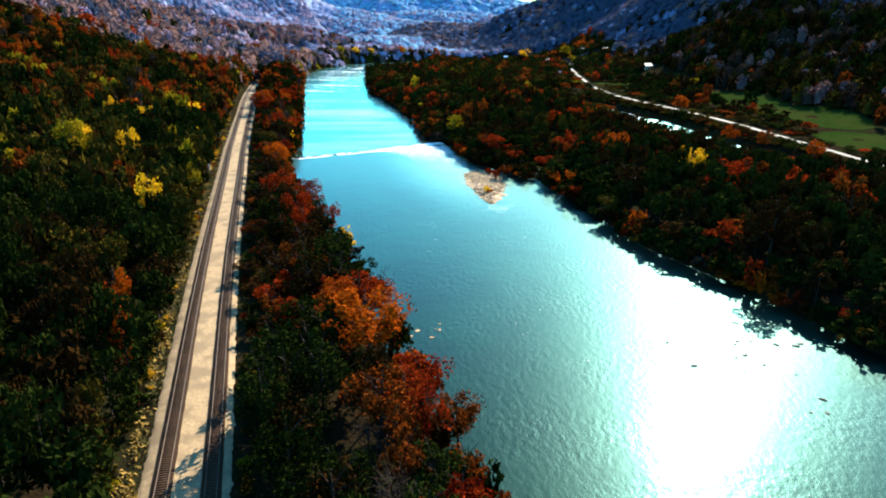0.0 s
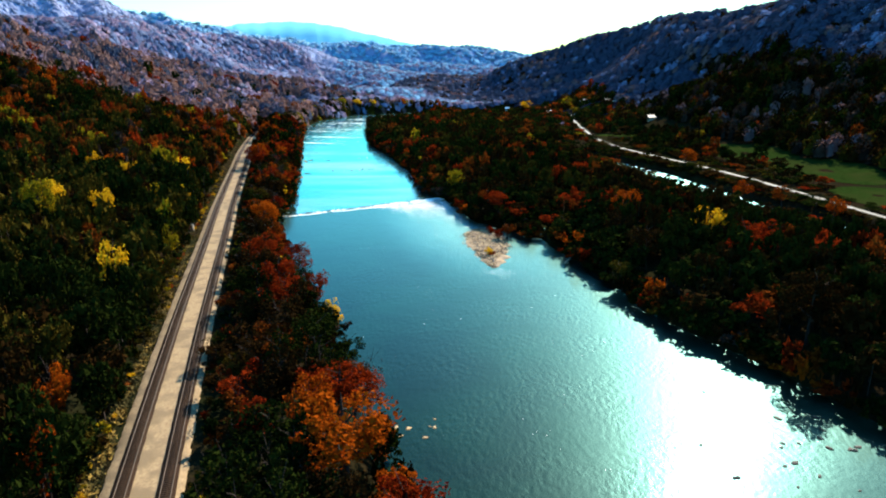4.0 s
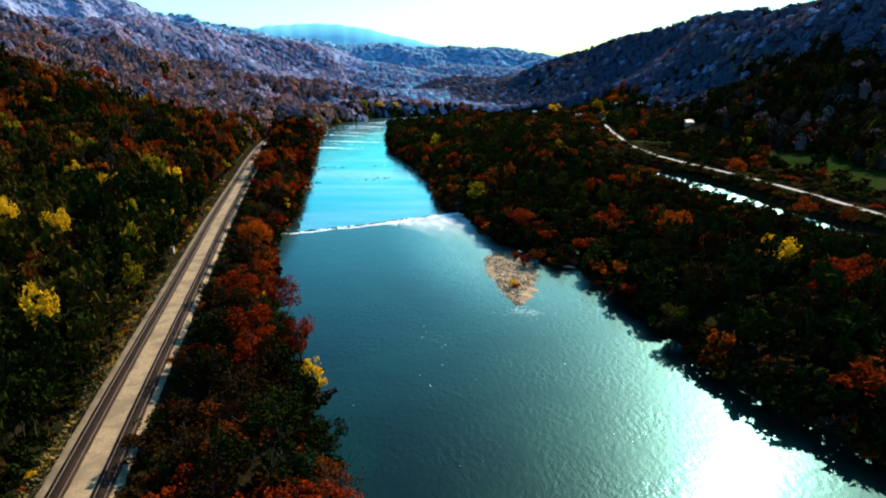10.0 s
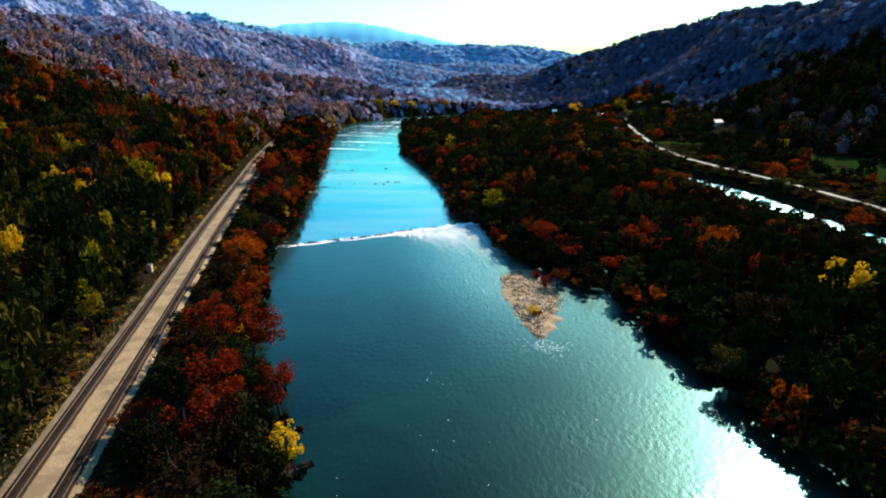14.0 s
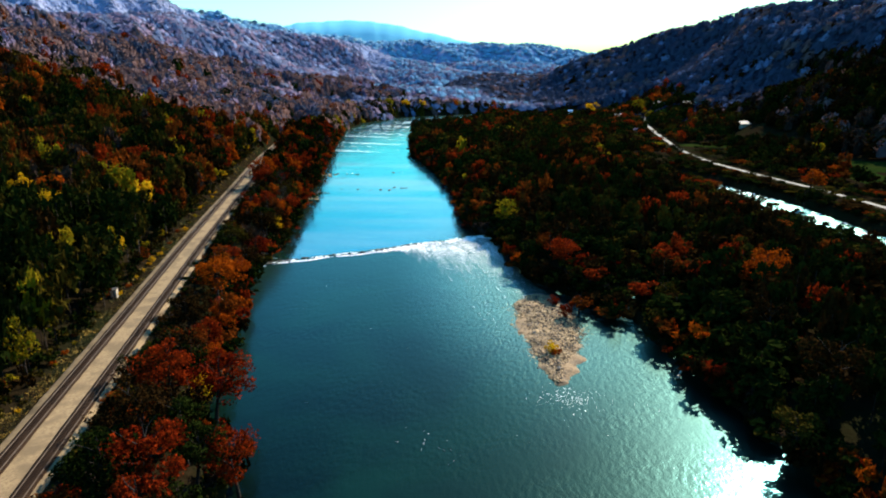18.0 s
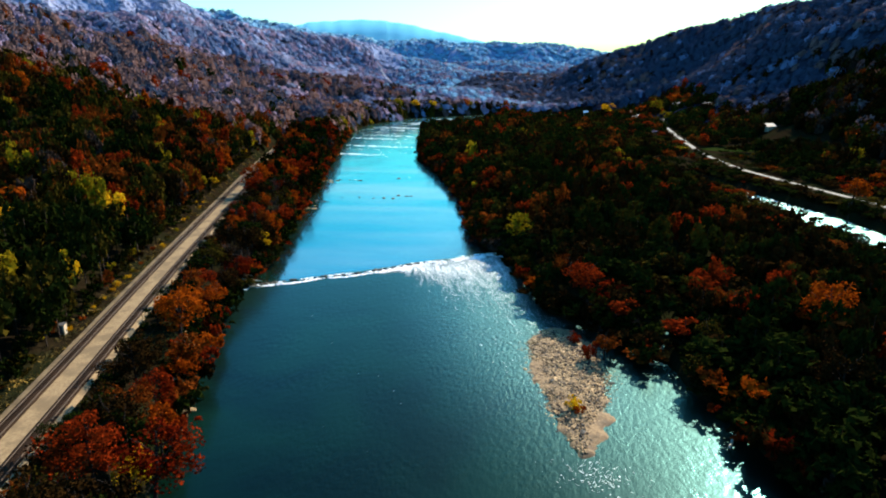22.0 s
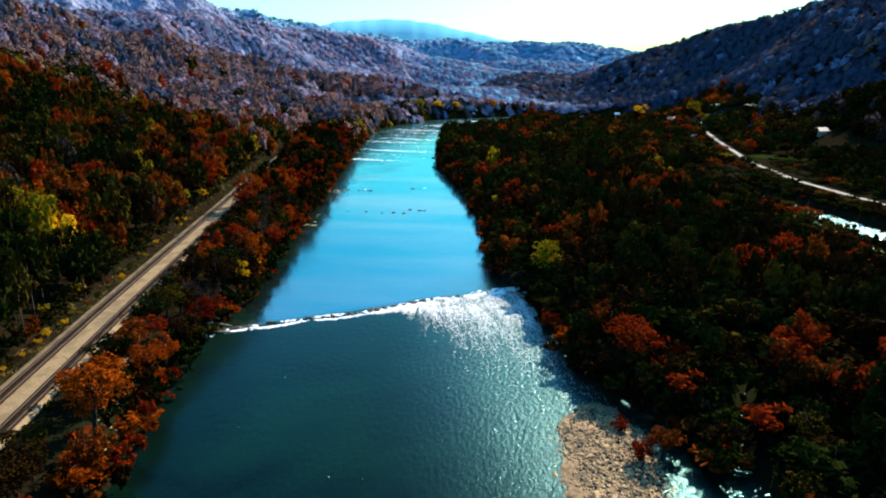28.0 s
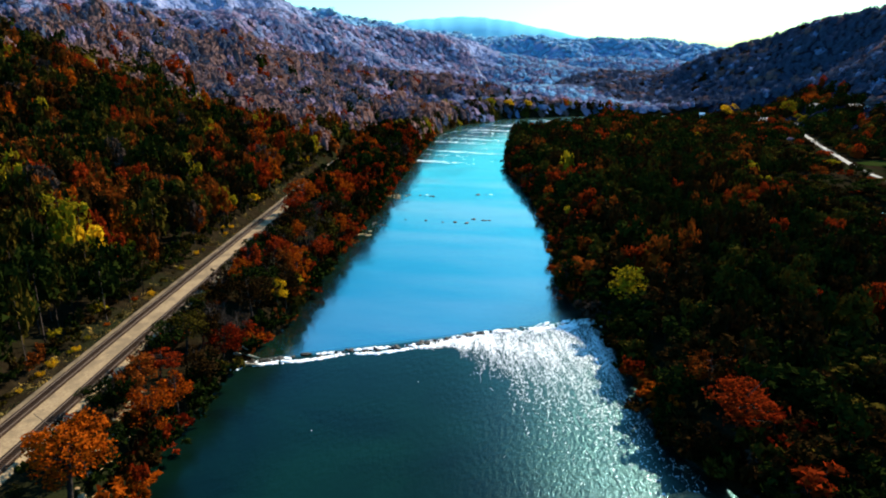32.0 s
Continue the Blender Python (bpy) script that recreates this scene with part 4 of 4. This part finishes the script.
    inner = np.stack([x[:, None] + 0.55 * (lx * c - ly * s), y[:, None] + 0.55 * (lx * s + ly * c), z[:, None] + high[:, None] * (0.6 + 0.5 * rng.rand(n, k))], -1)
    top = np.stack([x, y, z + high], -1)[:, None]
    v = np.concatenate([ring, inner, top], 1)
    f = []
    for a in range(k):
        b = (a + 1) % k
        f += [(a, b, k + b), (a, k + b, k + a), (k + a, k + b, 2 * k)]
    f = np.array(f)[None] + (np.arange(n) * (2 * k + 1))[:, None, None]
    return mesh_of(name, v.reshape(-1, 3), f.reshape(-1, 3), [material], shade=True)


def flecks(name, x, y, z, size, turn, stretch, material, seed):
    """Thin slivers of foam, each a small tilted diamond."""
    rng = np.random.RandomState(seed)
    n = len(x)
    c, s = np.cos(turn), np.sin(turn)
    v = []
    for a, b in ((1, 0), (0, 1), (-1, 0), (0, -1)):
        lx, ly = a * size * stretch * (0.6 + 0.6 * rng.rand(n)), b * size * (0.6 + 0.6 * rng.rand(n))
        v.append(np.stack([x + lx * c - ly * s, y + lx * s + ly * c, z + 0.03 + 0.09 * size * rng.rand(n) + 0.12 * size * (a + b + 2)], -1))
    v = np.stack(v, 1).reshape(-1, 3)
    return mesh_of(name, v, np.arange(4 * n).reshape(n, 4), [material])


WEIR = [(-78, 313.5), (-65, 321), (-53, 328), (-40, 334), (-27, 345), (-20, 349), (-5, 359), (2, 362)]


def rock_weir():
    rng = np.random.RandomState(7)
    top = new("rock_weir")
    top.location = (-38, 336, 0)
    tagged(top, "low natural rock weir of dark stones under white water", "weir")
    inv = Matrix.Translation((38, -336, 0))
    w = np.array(WEIR, float)
    s = np.r_[0, np.cumsum(np.hypot(*np.diff(w, axis=0).T))]

    def at(u):
        return np.interp(u, s, w[:, 0]), np.interp(u, s, w[:, 1])
    for i in range(64):
        u = rng.rand() ** 1.2 * s[-1] * 0.78
        x, y = at(u)
        size = 0.7 + 1.6 * rng.rand() ** 2
        part("stone", DARK[i % 5], top, "", inv @ Matrix.Translation((x + rng.randn() * 0.5, y - 1.0 + rng.randn() * 0.5, 0.08)) @ Matrix.Rotation(rng.rand() * 6.28, 4, "Z") @ Matrix.Diagonal((size * 1.5, size, size * 0.8, 1)))
    # the fall itself: two ragged strands with stones between
    u = rng.rand(2300) * s[-1]
    x, y = at(u)
    lower = rng.rand(len(u)) < 0.6
    there = np.where(lower, np.sin(u * 0.83) + 0.8 * np.sin(u * 0.31 + 2), np.sin(u * 0.57 + 1) + 0.8 * np.sin(u * 0.23)) + 0.5 * rng.randn(len(u)) > np.where(lower, -0.5, 0.15)
    down = np.where(lower, 2.3 + 0.5 * np.sin(u * 0.4), 0.1) + np.abs(rng.randn(len(u))) * (0.35 + 1.3 * smooth(u, 45, 80))
    x, y = (x + 0.3 * down + rng.randn(len(u)) * 0.3)[there], (y - down - 0.2)[there]
    n = len(x)
    fall = part("white_water", lumps("white_water", x, y, 0 * x + 0.02, 0.15 + 0.36 * rng.rand(n) ** 2, 0.45 + 0.35 * rng.randn(n), 1.5 + 1.5 * rng.rand(n), 0.05 + 0.2 * rng.rand(n), FOAM_AND_SPARKLE, 8), top, "white falling water", inv)
    fall["kind"] = "stuff"
    # strands of foam, and white flecks for sun sparkle, running down from its eastern end
    px, py = [], []
    for _ in range(1150):
        u = s[-1] * (0.5 + 0.5 * rng.rand() ** 0.6)
        x0, y0 = at(u)
        east = float(smooth(u, 50, 88))
        n = int(rng.uniform(10, 50))
        length = 2 + (10 + 62 * rng.rand() ** 2) * east
        start = rng.rand() ** 2 * 16 * east
        t = rng.rand(n)
        bend = 0.22 + 0.35 * east * rng.rand() + 0.1 * rng.randn()
        px.append(x0 + rng.randn() + (start + t * length) * bend + 0.3 * np.sin(t * 9 + rng.rand() * 6) + 0.18 * rng.randn(n))
        py.append(y0 - 0.8 - 2.5 * rng.rand() - start - t * length + 0.25 * rng.randn(n))
    x, y = np.concatenate(px), np.concatenate(py)
    ok = along(RIVER, x, y)[0] < along(RIVER, x, y)[1] - 2
    x, y = x[ok], y[ok]
    n = len(x)
    rap = part("rapid", flecks("rapid", x, y, 0 * x, 0.03 + 0.07 * rng.rand(n) ** 2, -1.3 + 0.5 * rng.randn(n), 1.6 + 2.2 * rng.rand(n), FOAM_AND_SPARKLE, 9), top, "white flecks of the rapid", inv)
    rap["kind"] = "stuff"


rock_weir()


def gravel_bar():
    rng = np.random.RandomState(17)
    line = [(17.5, 287, 3.5), (18, 282, 7), (19.5, 275, 8), (20.5, 262, 7), (19.8, 250, 5.2), (19.5, 241, 3), (19.5, 234, 0.9)]
    top = new("gravel_bar")
    top.location = (19, 262, 0)
    tagged(top, "pale stony gravel bar with scattered boulders in the river", "gravel bar")
    inv = Matrix.Translation((-19, -262, 0))
    x, y = np.meshgrid(np.arange(2, 36, 0.7), np.arange(226, 312, 0.7))
    x, y = x + 0.2 * rng.randn(*x.shape), y + 0.2 * rng.randn(*x.shape)
    d, half, _ = along(line, x, y)
    z = 0.5 * (1 - ((d + 1.6 * rough_noise(x * 9, y * 9)) / half) ** 2).clip(-1.2, 1) + 0.07 * rng.randn(*x.shape)
    i = np.arange(x.size).reshape(x.shape)
    q = np.stack([i[:-1, :-1], i[:-1, 1:], i[1:, 1:], i[1:, :-1]], -1).reshape(-1, 4)
    q = q[(z.ravel()[q].max(1) > -0.02)]
    part("gravel", mesh_of("gravel", np.stack([x, y, z], -1).reshape(-1, 3), q, [GRAVEL]), top, "pale tan gravel", inv)

    def spots(n, reach):
        px, py = rng.uniform(4, 36, n * 5), rng.uniform(228, 310, n * 5)
        d, half, _ = along(line, px, py)
        ok = d < half * reach * (0.6 + 0.5 * rng.rand(len(px)))
        px, py, d, half = px[ok][:n], py[ok][:n], d[ok][:n], half[ok][:n]
        return px, py, 0.5 * (1 - (d / half) ** 2).clip(-0.3, 1)
    px, py, pz = spots(240, 1.35)
    for k in range(len(px)):
        size = 0.45 + 0.9 * rng.rand() ** 2
        part("stone", (PALE[k % 6] if rng.rand() < 0.8 else DARK[k % 5]), top, "", inv @ Matrix.Translation((px[k], py[k], pz[k] + 0.04)) @ Matrix.Rotation(rng.rand() * 6.28, 4, "Z") @ Matrix.Diagonal((size * 1.3, size, size, 1)))
    px, py, pz = spots(3600, 1.4)
    n = len(px)
    rest = part("pebble", lumps("pebble", px, py, pz, 0.16 + 0.30 * rng.rand(n) ** 2, rng.rand(n) * 6, 1 + 0.5 * rng.rand(n), 0.08 + 0.14 * rng.rand(n), STONE, 4), top, "", inv)
    rest["kind"] = "stuff"
    px, py, pz = spots(1500, 1.25)
    n = len(px)
    rest = part("pebble", lumps("pebble", px, py, pz, 0.14 + 0.22 * rng.rand(n), rng.rand(n) * 6, 1 + 0.5 * rng.rand(n), 0.10 + 0.16 * rng.rand(n), DARK_STONE, 5), top, "", inv)
    rest["kind"] = "stuff"


gravel_bar()


def riffle():
    """White lumps all along the side channel, for broken water and the sky glare on it."""
    rng = np.random.RandomState(23)
    x, y = rng.uniform(100, 200, 4200), rng.uniform(250, 500, 4200)
    d, half, _ = along(CHANNEL, x, y)
    ok = (d < half - 1) & (np.sin(x * 0.13 + y * 0.21) + np.sin(y * 0.07) > -0.9)
    x, y = x[ok], y[ok]
    n = len(x)
    ob = new("riffle", lumps("riffle", x, y, 0 * x, 0.5 + 0.6 * rng.rand(n), 1.3 + 0.4 * rng.randn(n), 1.5 + rng.rand(n), 0.05 + 0.1 * rng.rand(n), FOAM_AND_SPARKLE, 24))
    tagged(ob, "sparkling white riffle in the side channel", "white water", kind="stuff")


riffle()


def upper_streaks():
    """Thin bright streaks on the upper river: riffles, and sky reflection put in as white flecks."""
    rng = np.random.RandomState(41)
    band = np.array([(-62, 459, 16, 2), (-78, 520, 14, 3), (-112, 640, 20, 8), (-112, 690, 22, 14), (-122, 770, 24, 22), (-118, 860, 26, 30), (-100, 935, 24, 20), (-50, 1005, 36, 12)])
    k = rng.choice(len(band), 3600, p=np.array([1, 1, 3, 4, 5, 6, 4, 4]) / 28)
    x, y = band[k, 0] + band[k, 2] * rng.randn(len(k)) * 0.7, band[k, 1] + band[k, 3] * rng.randn(len(k)) * 0.7
    ok = (along(RIVER, x, y)[0] < along(RIVER, x, y)[1] - 4) & (np.sin(y * 0.21 + 0.05 * x) + 0.6 * np.sin(y * 0.09 + 2 + x * 0.03) > 0.1)
    x, y = x[ok], y[ok]
    n = len(x)
    ob = new("upper_streaks", flecks("upper_streaks", x, y, 0 * x, 0.10 + 0.16 * rng.rand(n), 0.25 + 0.3 * rng.randn(n), 4 + 6 * rng.rand(n), FOAM_AND_SPARKLE, 42))
    tagged(ob, "thin white streaks on the upper river, riffles and bright sky reflection", "white water", kind="stuff")


upper_streaks()


def pool_flecks():
    """Scattered flecks over the pool below the weir: drifting foam, and sun sparkle put in as white slivers."""
    rng = np.random.RandomState(31)
    x, y = rng.uniform(-50, 60, 9000), rng.uniform(110, 320, 9000)
    bright = smooth(x, -30, 25) * (0.5 + 0.5 * smooth(y, 150, 240))
    ok = (clumped(x, y, 9) + 0.25 * rng.randn(len(x)) > 1.2 - 0.36 * bright) & (along(RIVER, x, y)[0] < along(RIVER, x, y)[1] - 6) & ~((x > 8) & (y > 228) & (y < 290))
    x, y = x[ok], y[ok]
    n = len(x)
    sx, sy = 21 + 3.2 * rng.randn(260), 228 + 2.2 * rng.randn(260)
    x, y, n = np.r_[x, sx], np.r_[y, sy], n + 260
    ob = new("foam_and_sparkle_flecks", flecks("foam_and_sparkle_flecks", x, y, 0 * x, 0.03 + 0.07 * rng.rand(n) ** 2, 1.3 + 0.8 * rng.randn(n), 1.2 + rng.rand(n), FOAM_AND_SPARKLE, 32))
    tagged(ob, "scattered white flecks on the pool, foam and sun sparkle", "foam", kind="stuff")


pool_flecks()


def rock(x, y, size, dark, where, flat=0.8):
    k = len(bpy.data.objects)
    ob = new("rock", (DARK if dark else PALE)[k % 5])
    z = max(float(ground_height(x, y)), -0.02)
    ob.matrix_basis = Matrix.Translation((x, y, z + 0.05)) @ Matrix.Rotation(k * 1.7, 4, "Z") @ Matrix.Diagonal((size * 1.6, size, size * flat, 1))
    tagged(ob, ("dark wet rock " if dark else "pale tan rock ") + where, "rock", "rocks " + where)


rr = random.Random(4)
for cx, cy, sx, sy, count, dark in ((-96, 434, 5, 5, 26, False), (-90, 447, 4, 1.2, 10, True), (-104, 508, 3, 3, 14, False), (-94, 513, 4, 0.8, 8, True),
                                    (-63, 523, 2, 0.6, 4, True), (-50, 466, 3, 0.6, 5, True), (-66, 459, 6, 0.7, 6, True), (-122, 665, 8, 2, 9, True), (-126, 600, 3, 3, 7, False)):
    for _ in range(count):
        rock(cx + rr.gauss(0, sx), cy + rr.gauss(0, sy), rr.uniform(0.7, 2.0), dark, "on the far western shore" if not dark else "in the upper riffle")
for _ in range(60):
    u = rr.random()
    rock(-53 - 24 * u + rr.gauss(0, 0.9), 232 + 54 * u + rr.gauss(0, 1.0), rr.uniform(0.5, 1.5), False, "on the stony western bank")
for _ in range(12):
    rock(-6 + rr.gauss(0, 3), 127 + rr.gauss(0, 3), rr.uniform(0.4, 0.9), False, "at the water's edge below the bare tree")
for _ in range(26):
    rock(70 + rr.gauss(0, 8), 120 + rr.gauss(0, 10), rr.uniform(0.5, 1.2), True, "in the shallows under the island trees")


# ---- shrubs ----
def shrub_mesh(seed, color):
    rng = np.random.RandomState(seed)
    p, d = crown_points(rng, 420, 12, 0.8, 0.35)
    v, f = leaf_faces(rng, p * (0.62, 0.62, 0.5) + (0, 0, 0.45), d, 0.07, 3)
    return mesh_of("shrub", v, f, [LEAF[color]])


SHRUBS = {c: [shrub_mesh(s, c) for s in (61, 62, 63)] for c in ("yellow", "orange", "yellow_green", "red", "olive")}


def shrub(x, y, size, color, where, high=1.0):
    k = len(bpy.data.objects)
    ob = new("shrub", SHRUBS[color][k % 3])
    ob.matrix_basis = Matrix.Translation((x, y, max(0.25, float(ground_height(x, y))))) @ Matrix.Rotation(k * 2.1, 4, "Z") @ Matrix.Diagonal((size, size, size * high, 1))
    tagged(ob, f"{HUE[color]} shrub {where}", "shrub", "shrubs " + where)


shrub(19, 248.6, 3.4, "yellow", "growing on the gravel bar")
shrub(20, 247.2, 2.6, "orange", "growing on the gravel bar")
shrub(25, 272, 4.4, "red", "growing on the gravel bar", 1.2)
shrub(22, 281, 3.5, "red", "growing on the gravel bar")
verge = offset_line(RAIL, -5.2, 3, 90, 400)
for x, y, _, _ in verge:
    if rr.random() < 0.75:
        shrub(x + rr.gauss(0, 0.6), y + rr.gauss(0, 1.0), rr.uniform(0.9, 2.2), rr.choice(["yellow", "olive", "olive", "yellow_green", "orange"]), "along the railway verge")
verge = offset_line(RAIL, 11.2, 4, 60, 420)
for x, y, _, _ in verge:
    if rr.random() < 0.6:
        shrub(x + rr.gauss(0, 0.5), y + rr.gauss(0, 1.2), rr.uniform(1.2, 2.6), rr.choice(["olive", "olive", "yellow_green", "red"]), "along the railway verge")
def verge_tufts():
    """Tufts of dry grass along the foot of the ballast."""
    rng = np.random.RandomState(52)
    line = offset_line(RAIL, 0, 1, RAIL_Y0, 600)
    k = rng.randint(0, len(line), 34000)
    off = -3.7 - 1.9 * rng.rand(len(k)) ** 1.3
    x, y = line[k, 0] + off * line[k, 3] + 0.5 * rng.randn(len(k)), line[k, 1] - off * line[k, 2] + 0.5 * rng.randn(len(k))
    keep = clumped(x, y, 3.5) + 0.25 * rng.randn(len(x)) > 0.42
    x, y = x[keep], y[keep]
    z, n = ground_height(x, y), len(x)
    a, h, w = rng.rand(n) * 6.283, 0.15 + 0.4 * rng.rand(n), 0.14 + 0.2 * rng.rand(n)
    lean = rng.randn(2, n) * 0.45
    v = np.stack([np.stack([x - w * np.cos(a), y - w * np.sin(a), z - 0.05], -1), np.stack([x + w * np.cos(a), y + w * np.sin(a), z - 0.05], -1),
                  np.stack([x + lean[0], y + lean[1], z + h], -1)], 1)
    ob = new("dry_grass", mesh_of("dry_grass", v.reshape(-1, 3), np.arange(3 * n).reshape(n, 3), [DRY_GRASS]))
    tagged(ob, "golden tufts of dry grass along the railway ballast", "grass", kind="stuff")


verge_tufts()


# ---- meadows ----
def meadow(fx, fy, rx, ry):
    u = np.linspace(0, 1, 9)[1:]
    a = np.linspace(0, 6.283, 41)[:-1]
    U, A = np.meshgrid(u, a)
    R = U * (1 + 0.08 * np.sin(3 * A + fx))
    x, y = fx + rx * 1.02 * R * np.cos(A), fy + ry * 1.02 * R * np.sin(A)
    z = ground_height(x, y) + 0.12
    n, k = x.shape
    i = np.arange(n * k).reshape(n, k)
    j = np.roll(i, -1, 0)
    q = np.stack([i[:, :-1], i[:, 1:], j[:, 1:], j[:, :-1]], -1).reshape(-1, 4)
    ob = new("meadow", mesh_of("meadow", np.stack([x, y, z], -1).reshape(-1, 3), q, [GRASS], shade=True))
    tagged(ob, "bright green mown meadow at the foot of the hill", "meadow", kind="structure")


for spot in FIELDS:
    meadow(*spot)


# ---- houses ----
def box_mesh(name, x0, x1, y0, y1, z0, z1, material):
    bm = bmesh.new()
    bmesh.ops.create_cube(bm, size=1.0)
    for v in bm.verts:
        v.co = ((x0 + x1) / 2 + v.co.x * (x1 - x0), (y0 + y1) / 2 + v.co.y * (y1 - y0), (z0 + z1) / 2 + v.co.z * (z1 - z0))
    return from_bm(name, bm, material)


def roof_mesh(w, d, z, rise, over, material, thick=0.2):
    bm = bmesh.new()
    x, y = w / 2 + over, d / 2 + over
    lo = [bm.verts.new(p) for p in ((-x, -y, z), (x, -y, z), (x, 0, z + rise), (-x, 0, z + rise), (x, y, z), (-x, y, z))]
    hi = [bm.verts.new(v.co + Vector((0, 0, thick))) for v in lo]
    for a, b, c, e in ((0, 1, 2, 3), (3, 2, 4, 5)):
        bm.faces.new([hi[a], hi[b], hi[c], hi[e]])
        bm.faces.new([lo[e], lo[c], lo[b], lo[a]])
    for a, b in ((0, 1), (1, 2), (2, 4), (4, 5), (5, 3), (3, 0)):
        bm.faces.new([lo[a], lo[b], hi[b], hi[a]])
    return from_bm("roof", bm, material)


PANE = mat("dark_window_glass", (0.03, 0.035, 0.04), 0.1, 0.6, 0.1, 1.0)


def house(x, y, turn, w, d, h, wall, label, windows=3):
    top = new("house")
    top.matrix_basis = Matrix.Translation((x, y, float(ground_height(x, y)) + 0.1)) @ Matrix.Rotation(radians(turn), 4, "Z")
    tagged(top, label, "house", "houses of the valley")
    bm = bmesh.new()
    pts = [(-w / 2, -d / 2, -1), (w / 2, -d / 2, -1), (w / 2, d / 2, -1), (-w / 2, d / 2, -1)]
    lo = [bm.verts.new(p) for p in pts]
    hi = [bm.verts.new((p[0], p[1], h)) for p in pts]
    ga, gb = bm.verts.new((-w / 2, 0, h + d * 0.28)), bm.verts.new((w / 2, 0, h + d * 0.28))
    for a in range(4):
        b = (a + 1) % 4
        bm.faces.new([lo[a], lo[b], hi[b], hi[a]])
    bm.faces.new([hi[1], hi[2], gb])
    bm.faces.new([hi[3], hi[0], ga])
    part("wall", from_bm("wall", bm, wall), top)
    part("roof", roof_mesh(w, d, h, d * 0.28, 0.5, ROOF), top, "weathered dark roof")
    part("door", box_mesh("door", -0.5, 0.5, -d / 2 - 0.06, -d / 2, 0, 2.05, TAN), top)
    for k in range(windows):
        cx = (k + 0.5) / windows * w - w / 2
        if abs(cx) < 1.1:
            cx += 1.9
        part("window", box_mesh("window", cx - 0.6, cx + 0.6, -d / 2 - 0.07, -d / 2, 1.0, 2.3, PANE), top)
    return top


house(160, 985, 10, 14, 8, 3.0, WHITE, "low white house among the yellow trees", 4)
house(206, 960, -20, 13, 8, 3.0, WHITE, "white house with a long front at the wood's edge", 4)
house(228, 905, 5, 18, 7, 2.8, WHITE, "long white house below the dark hill", 5)
house(150, 930, 25, 11, 8, 3.0, TAN, "small tan house beside the village trees")
house(226, 728, 30, 12, 9, 3.2, TAN, "grey-roofed barn by the green meadow", 2)
house(-112, 1128, 0, 13, 9, 4.5, WHITE, "white farmhouse high on the wooded slope", 3)
house(-150, 1068, 15, 10, 8, 4, WHITE, "white house above the river bend", 3)
tower = new("silo", None)
tower.location = (96, 965, float(ground_height(96, 965)))
tagged(tower, "tall narrow white building standing above the trees", "silo")
part("wall", box_mesh("wall", -2.6, 2.6, -2.6, 2.6, -1, 8, WHITE), tower)
part("roof", roof_mesh(5.2, 5.2, 8, 2.0, 0.3, WHITE), tower)
for x, y, height, width, hue in ((128, 985, 18, 20, "yellow"), (163, 960, 13, 17, "orange"), (180, 965, 17, 20, "yellow_green"), (184, 930, 13, 16, "yellow_green"),
                                 (206, 985, 15, 20, "orange"), (212, 925, 13, 13, "olive"), (262, 558, 12, 13, "orange"), (190, 476, 9, 11, "orange"), (160, 440, 13, 13, "orange"), (156, 345, 12, 11, "orange"),
                                 (168, 330, 12, 9, "rust"), (176, 300, 12, 10, "orange"), (152, 425, 11, 9, "dark_green")):
    tree(x, y, height, width, hue, "beside the valley road")
for x, y, height, width, hue in ((-195, 985, 12, 16, "yellow_green"), (-172, 1000, 11, 15, "olive"), (-152, 1018, 12, 16, "yellow_green"), (-126, 1042, 13, 17, "yellow"),
                                 (-108, 1058, 11, 15, "yellow"), (-215, 945, 14, 14, "yellow"), (-190, 955, 12, 13, "orange"), (-85, 1070, 11, 14, "olive")):
    tree(x, y, height, width, hue, "on the far shore of the bend")


# ---- by the railway ----
def equipment_hut(x, y):
    top = new("equipment_hut")
    top.matrix_basis = Matrix.Translation((x, y, float(ground_height(x, y)))) @ Matrix.Rotation(radians(15), 4, "Z")
    tagged(top, "small pale trackside equipment hut beside the ballast", "hut")
    part("body", box_mesh("body", -0.7, 0.7, -0.8, 0.8, -0.3, 2.0, TAN), top)
    part("roof", roof_mesh(1.4, 1.6, 2.0, 0.25, 0.15, ROOF, 0.08), top)
    part("door", box_mesh("door", -0.35, 0.35, -0.85, -0.8, 0, 1.8, ROOF), top)


equipment_hut(-93.2, 258.5)
for x, y, turn, length in ((35, 276, 20, 6), (38, 272, -15, 4), (-76, 315.5, -8, 7), (-74, 314, 5, 6), (-77, 317, -20, 5), (45, 238, 60, 6)):
    v, f = limb([(0, 0, 0.2), (length / 2, 0.2, 0.35), (length, 0, 0.3)], (0.28, 0.24, 0.1), 7)
    ob = new("driftwood_log", mesh_of("driftwood_log", v, f, [TAN], shade=True))
    ob.matrix_basis = Matrix.Translation((x, y, max(0.0, float(ground_height(x, y))))) @ Matrix.Rotation(radians(turn), 4, "Z")
    tagged(ob, "pale stranded driftwood log at the river's edge", "log", "driftwood logs")
